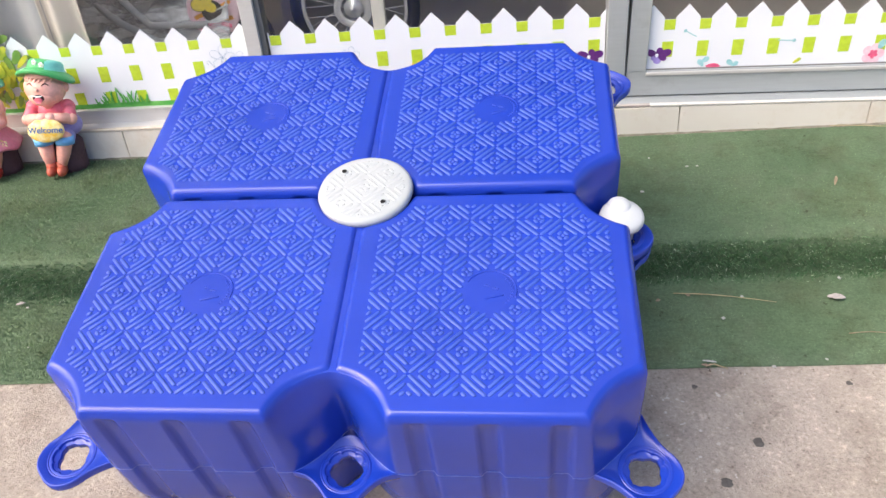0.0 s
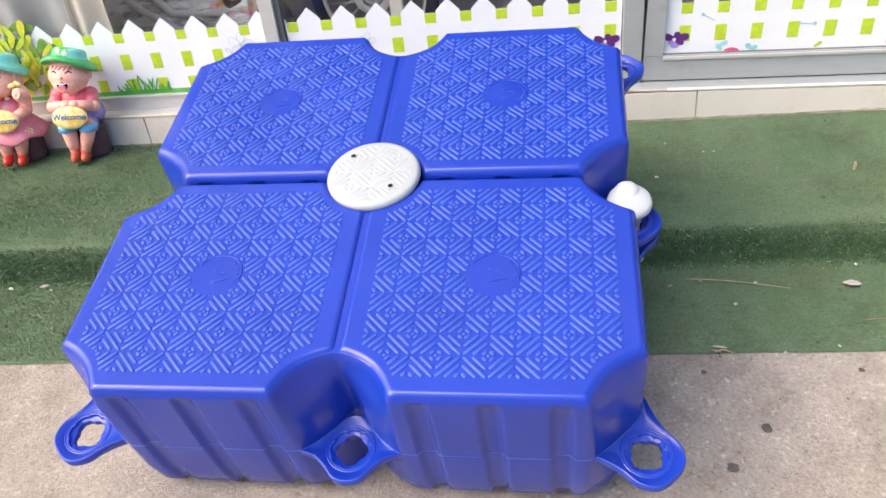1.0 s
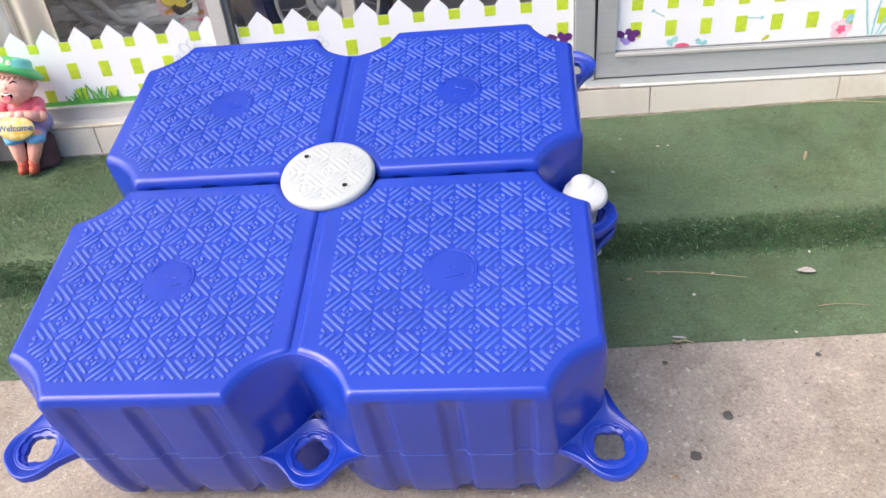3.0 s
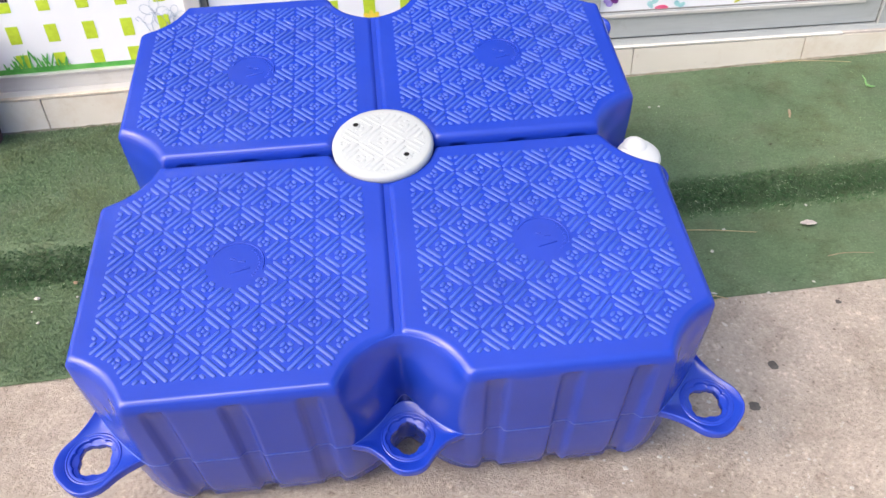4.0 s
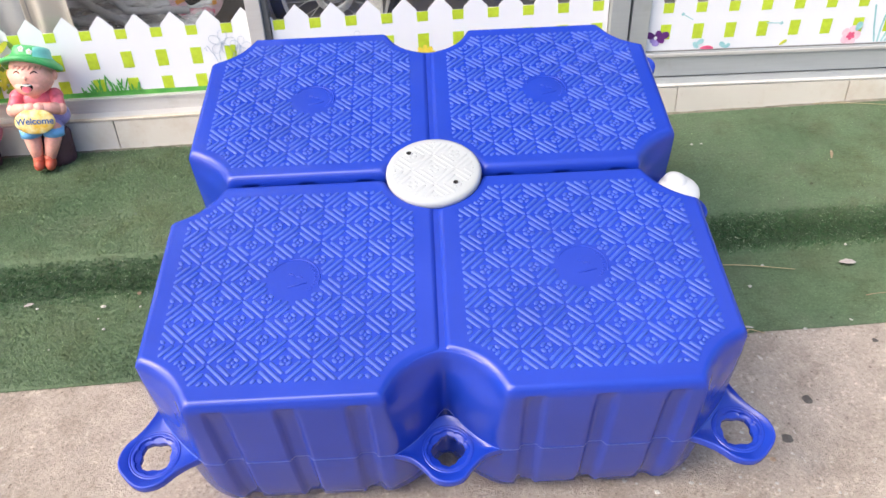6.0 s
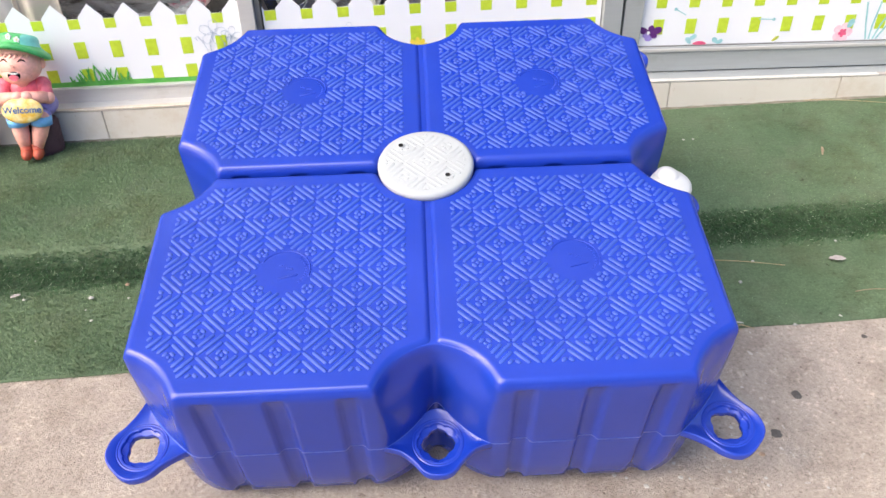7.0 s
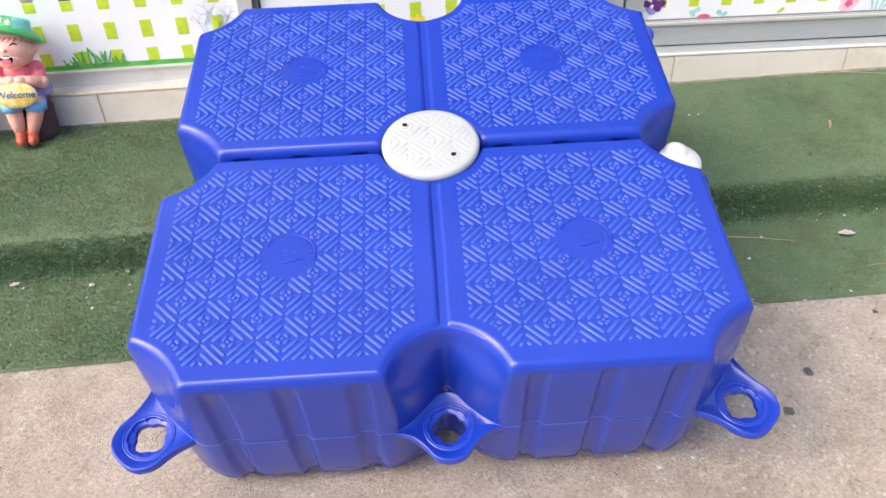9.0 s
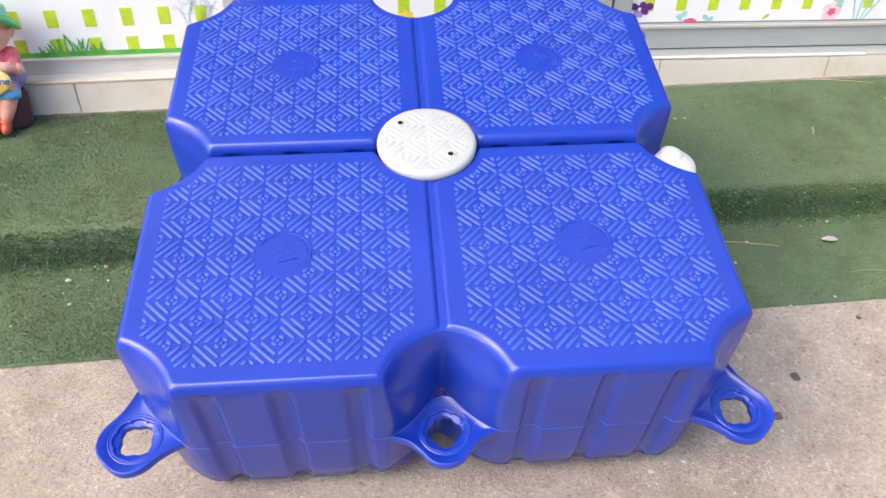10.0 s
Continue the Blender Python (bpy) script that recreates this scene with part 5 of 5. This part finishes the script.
def toy_wheel():
    ob = thing("toy_bike_wheel", Matrix.Translation((-0.705, 1.245, 0.445)) @ pose(0, 0, 0, 90, 0, 4), "pink and orange striped toy wheel with yellow butterfly", "toy wheel")
    bm = bmesh.new()
    add_lathe(bm, [(0.0, -0.012), (0.086, -0.012), (0.091, -0.006), (0.091, 0.006), (0.086, 0.012), (0.0, 0.012)], seg=48)
    part("disc", bm, PINK, ob)
    for z, w, mat in ((0.050, 0.016, ROSE), (0.020, 0.012, ORANGE), (-0.020, 0.014, ORANGE), (-0.048, 0.014, ROSE), (-0.068, 0.010, VINYL), (0.070, 0.008, ROSE)):
        half = math.sqrt(max(0.084 ** 2 - z * z, 0))
        pts = [(-half + 2 * half * k / 10, z + 0.010 * math.sin(k * 0.7 + z * 40)) for k in range(11)]
        o = line_of([p for p in pts if math.hypot(*p) < 0.084], w)
        bm = bmesh.new()
        vs = [bm.verts.new((a, b, 0.0128)) for a, b in o]
        ws = [bm.verts.new((a, b, 0.0118)) for a, b in o]
        bm.faces.new(vs)
        for k in range(len(o)):
            bm.faces.new((ws[k], ws[(k + 1) % len(o)], vs[(k + 1) % len(o)], vs[k]))
        part("stripe", bm, mat, ob)
    bm = bmesh.new()
    add_lathe(bm, [(0.0, 0.013), (0.036, 0.013), (0.037, 0.018), (0.030, 0.023), (0.010, 0.026), (0.0, 0.026)], seg=32)
    hub = part("hub", bm, RUBBER, ob, "black round hub")
    bm = bmesh.new()
    add_tube(bm, [(0.0, 0.0, 0.028), (0.062, 0.022, 0.030)], 0.0038, 8)
    part("rod", bm, CHROME, hub)
    bm = bmesh.new()
    for l, w, a in ((0.048, 0.038, -58), (0.051, 0.033, 20), (0.038, 0.031, 82)):
        o = petal(-0.018, 0.013, l, w, a, 14)
        vs = [bm.verts.new((p, q, 0.034)) for p, q in o]
        us = [bm.verts.new((p, q, 0.029)) for p, q in o]
        bm.faces.new(vs)
        bm.faces.new(us[::-1])
        for k in range(len(o)):
            bm.faces.new((us[k], us[(k + 1) % len(o)], vs[(k + 1) % len(o)], vs[k]))
    wing = part("butterfly", bm, YELLOW, hub, "yellow plastic butterfly")
    bm = bmesh.new()
    for l, w, a in ((0.048, 0.038, -58), (0.051, 0.033, 20), (0.038, 0.031, 82)):
        o = petal(-0.018 - 0.003 * math.sin(radians(a)), 0.013 - 0.003 * math.cos(radians(a)), l + 0.006, w + 0.007, a, 14)
        vs = [bm.verts.new((p, q, 0.0292)) for p, q in o]
        us = [bm.verts.new((p, q, 0.0262)) for p, q in o]
        bm.faces.new(vs)
        for k in range(len(o)):
            bm.faces.new((us[k], us[(k + 1) % len(o)], vs[(k + 1) % len(o)], vs[k]))
    part("outline", bm, RUBBER, wing, "black edge of the butterfly")


toy_wheel()


def pram():
    """A folded push-chair in clear wrapping."""
    ob = thing("push_chair", Matrix.Translation((-0.93, 1.30, 0.10)), "dark folded push-chair with grey frame in the shop", "push-chair")
    bm = bmesh.new()
    add_ball(bm, (0.04, 0.10, 0.18), (0.34, 0.13, 0.24))
    part("seat", bm, DARK_FABRIC, ob)
    for pts in (((-0.16, -0.06, 0.62), (-0.07, -0.08, 0.40), (0.00, -0.08, 0.31), (0.20, -0.07, 0.30)), ((-0.20, 0.10, 0.62), (-0.10, 0.10, 0.36), (0.22, 0.10, 0.28)), ((-0.14, -0.07, 0.46), (-0.02, -0.08, 0.42), (0.10, -0.05, 0.43)), ((-0.22, -0.02, 0.40), (-0.10, -0.09, 0.33), (0.02, -0.10, 0.26), (0.12, -0.09, 0.25)), ((-0.10, -0.09, 0.52), (0.02, -0.10, 0.48), (0.11, -0.09, 0.42))):
        part("frame_tube", add_tube(bmesh.new(), [Vector(p) for p in pts], 0.013, 10), GREY_METAL, ob)
    bm = bmesh.new()
    n = 40
    cols = []
    for k in range(n + 1):
        u = k / n
        cols.append([bm.verts.new((-0.24 + 0.52 * u, -0.12 + 0.03 * noise.noise((u * 6, q * 1.3, 0)) + 0.02 * q, 0.16 + 0.075 * q + 0.05 * noise.noise((u * 4, q, 3)))) for q in range(5)])
    for a, b in zip(cols, cols[1:]):
        for q in range(4):
            bm.faces.new((a[q], b[q], b[q + 1], a[q + 1])).smooth = True
    w = part("wrapping", bm, WRAP, ob, "creased clear plastic wrapping, its reflections drawn as pale streaks")
    w.modifiers.new("thickness", "SOLIDIFY").thickness = 0.002
    for wx in (-0.18, 0.20):
        bm = bmesh.new()
        add_lathe(bm, [(0.0, -0.015), (0.060, -0.015), (0.068, 0.0), (0.060, 0.015), (0.0, 0.015)], m=Matrix.Translation((wx, 0.0, 0.070)) @ pose(0, 0, 0, 90, 0, 0), seg=28)
        part("wheel", bm, RUBBER, ob)


pram()


# ---- litter ----
def flat_leaf(x, y, z, size, turn, mat, label, cat="leaf", tilt=8, ratio=0.45, name="fallen_leaf"):
    bm = bmesh.new()
    n = 9
    left, right, mid = [], [], []
    for k in range(n):
        u = k / (n - 1)
        w = size * ratio / 2 * math.sin(math.pi * min(u * 0.94 + 0.03, 1)) ** 0.8 * (1 + 0.18 * math.sin(k * 2.3))
        bend = 0.12 * size * math.sin(u * 2.6)
        px = (u - 0.5) * size
        mid.append(bm.verts.new((px, 0, bend * 0.5)))
        left.append(bm.verts.new((px, w, bend * 0.5 + 0.10 * w + 0.02 * size)))
        right.append(bm.verts.new((px, -w, bend * 0.5 + 0.16 * w + 0.02 * size)))
    for k in range(n - 1):
        bm.faces.new((mid[k], mid[k + 1], left[k + 1], left[k]))
        bm.faces.new((right[k], right[k + 1], mid[k + 1], mid[k]))
    ob = solid(name, bm, mat, label, cat, "litter on the ground", m=pose(x, y, z + 0.002, tilt, 0, turn))
    ob.modifiers.new("thickness", "SOLIDIFY").thickness = 0.0008


def twig(x0, y0, x1, y1, mat, r=0.0013):
    n = 6
    pts = []
    for k in range(n):
        u = k / (n - 1)
        y = y0 + (y1 - y0) * u + 0.004 * math.sin(u * 4)
        pts.append((x0 + (x1 - x0) * u, y, turf_height(y) + 0.007 + 0.002 * math.sin(u * 3)))
    solid("straw", add_tube(bmesh.new(), pts, [r * (1 - 0.5 * k / n) for k in range(n)], 6), mat, "thin dry straw on the green carpet", "straw", "litter on the ground")


def turf_height(y):
    prof = turf_profile()
    if y < prof[0][0]:
        return ground_z(y)
    return float(np.interp(y, [p[0] for p in prof], [p[1] for p in prof]))


def crumb(x, y, size, mat, name, label, flat=0.3, lift=0.0):
    size *= 0.8
    bm = bmesh.new()
    out = bmesh.ops.create_icosphere(bm, subdivisions=3, radius=size / 2)
    r = random.Random(int(abs(x) * 9000 + abs(y) * 7000))
    ph = r.uniform(0, 9)
    for v in out["verts"]:
        v.co *= 1 + 0.45 * noise.noise(v.co * (2.4 / size) + Vector((ph, 0, 0))) + 0.22 * noise.noise(v.co * (7.0 / size) + Vector((0, ph, 0)))
        v.co.z *= flat
    solid(name, bm, mat, label, "litter", "litter on the ground", m=pose(x, y, turf_height(y) + size * flat * 0.25 + lift, 0, 0, r.uniform(0, 360)))


flat_leaf(1.035, 0.092, turf_height(0.092) + 0.006, 0.040, -12, PALE_LEAF, "grey-brown curled dead leaf on the green carpet")
flat_leaf(1.130, 0.430, turf_height(0.430) + 0.006, 0.048, 66, DRY_LEAF, "slim brown leaf on the green carpet", ratio=0.15)
zs = turf_height(0.57) + 0.008
sprig = add_tube(bmesh.new(), [(1.446, 0.604, zs), (1.441, 0.588, zs), (1.436, 0.572, zs + 0.002), (1.428, 0.556, zs), (1.424, 0.542, zs - 0.002), (1.434, 0.532, zs - 0.003), (1.444, 0.532, zs - 0.003)], [0.0008, 0.0014, 0.0022, 0.0028, 0.0034, 0.0030, 0.0010], 8)
solid("green_sprig", sprig, FRESH_LEAF, "fresh green curled sprig on the green carpet", "sprig", "litter on the ground")
twig(0.665, 0.125, 0.895, 0.085, STRAW)
twig(1.02, -0.03, 1.13, -0.035, DRY_LEAF, 0.0010)
twig(0.69, -0.113, 0.735, -0.119, STRAW, 0.0016)
twig(1.22, 0.734, 1.46, 0.690, STRAW, 0.0010)
for cx, cy, cs in ((0.664, -0.410, 0.026), (0.748, -0.317, 0.027), (0.655, -0.165, 0.014), (0.975, -0.165, 0.016)):
    crumb(cx, cy, cs, STAIN, "dark_lump", "small dark lump of dirt on the concrete", 0.12)
for cx, cy, cs in ((0.835, -0.112, 0.012), (0.95, -0.10, 0.008), (0.58, -0.385, 0.010), (0.615, -0.455, 0.014), (0.44, -0.492, 0.010), (0.37, -0.505, 0.012), (0.54, -0.09, 0.008)):
    crumb(cx, cy, cs, CHIP if cs < 0.0125 else DRY_LEAF, "crumb", "small pale crumb of litter", 0.4)
for cx, cy, cs in ((0.772, 0.540, 0.009), (0.800, 0.540, 0.008), (0.678, 0.594, 0.008), (0.631, 0.42, 0.012), (0.762, 0.034, 0.010), (0.823, 0.108, 0.009), (-0.800, 0.057, 0.009), (-0.985, 0.150, 0.008),
                   (-0.73, 0.13, 0.007), (1.068, 0.166, 0.009)):
    crumb(cx, cy, cs, CHIP, "crumb", "small white crumb on the green carpet", 0.5, 0.004)
crumb(-0.820, 0.137, 0.015, CHIP, "crumb", "white chip on the green carpet", 0.4, 0.006)
flat_leaf(-1.006, 0.159, turf_height(0.159) + 0.008, 0.024, 20, PALE_LEAF, "curled pale dead leaf on the green carpet", ratio=0.4)
flat_leaf(-1.100, 0.152, turf_height(0.152) + 0.008, 0.020, -30, CHIP, "small whitish dead leaf on the green carpet", ratio=0.4)
flat_leaf(0.624, 0.100, turf_height(0.100) + 0.006, 0.013, 25, DRY_LEAF, "small brown leaf flake on the green carpet", ratio=0.6)
flat_leaf(0.697, 0.115, turf_height(0.115) + 0.006, 0.012, -40, DRY_LEAF, "small brown leaf flake on the green carpet", ratio=0.6)
flat_leaf(0.698, -0.106, turf_height(-0.106) + 0.006, 0.030, -14, CHIP, "pale split reed scrap at the carpet edge", ratio=0.16)
flat_leaf(0.690, -0.112, turf_height(-0.112) + 0.006, 0.020, -20, DRY_LEAF, "red-brown leaf scrap at the carpet edge", ratio=0.3)
crumb(-0.742, 0.176, 0.013, DRY_LEAF, "crumb", "small red-brown crumb on the carpet", 0.5, 0.006)

flecks = random.Random(12)
for _ in range(16):
    crumb(flecks.uniform(0.30, 0.80), flecks.uniform(-0.62, -0.42), flecks.uniform(0.005, 0.010), CHIP, "crumb", "small flake of whitish paint on the concrete", 0.12)
for _ in range(3):
    crumb(flecks.uniform(-0.95, -0.60), flecks.uniform(-0.05, 0.16), flecks.uniform(0.004, 0.006), CHIP, "crumb", "small white crumb on the green carpet", 0.5, 0.005)

# ---- carpet pile ----
build_blades(-1.5, 1.75, 125000, 5, "turf_pile")
build_blades(-3.2, -1.5, 95000, 6, "turf_pile")
build_blades(1.75, 3.4, 95000, 7, "turf_pile")
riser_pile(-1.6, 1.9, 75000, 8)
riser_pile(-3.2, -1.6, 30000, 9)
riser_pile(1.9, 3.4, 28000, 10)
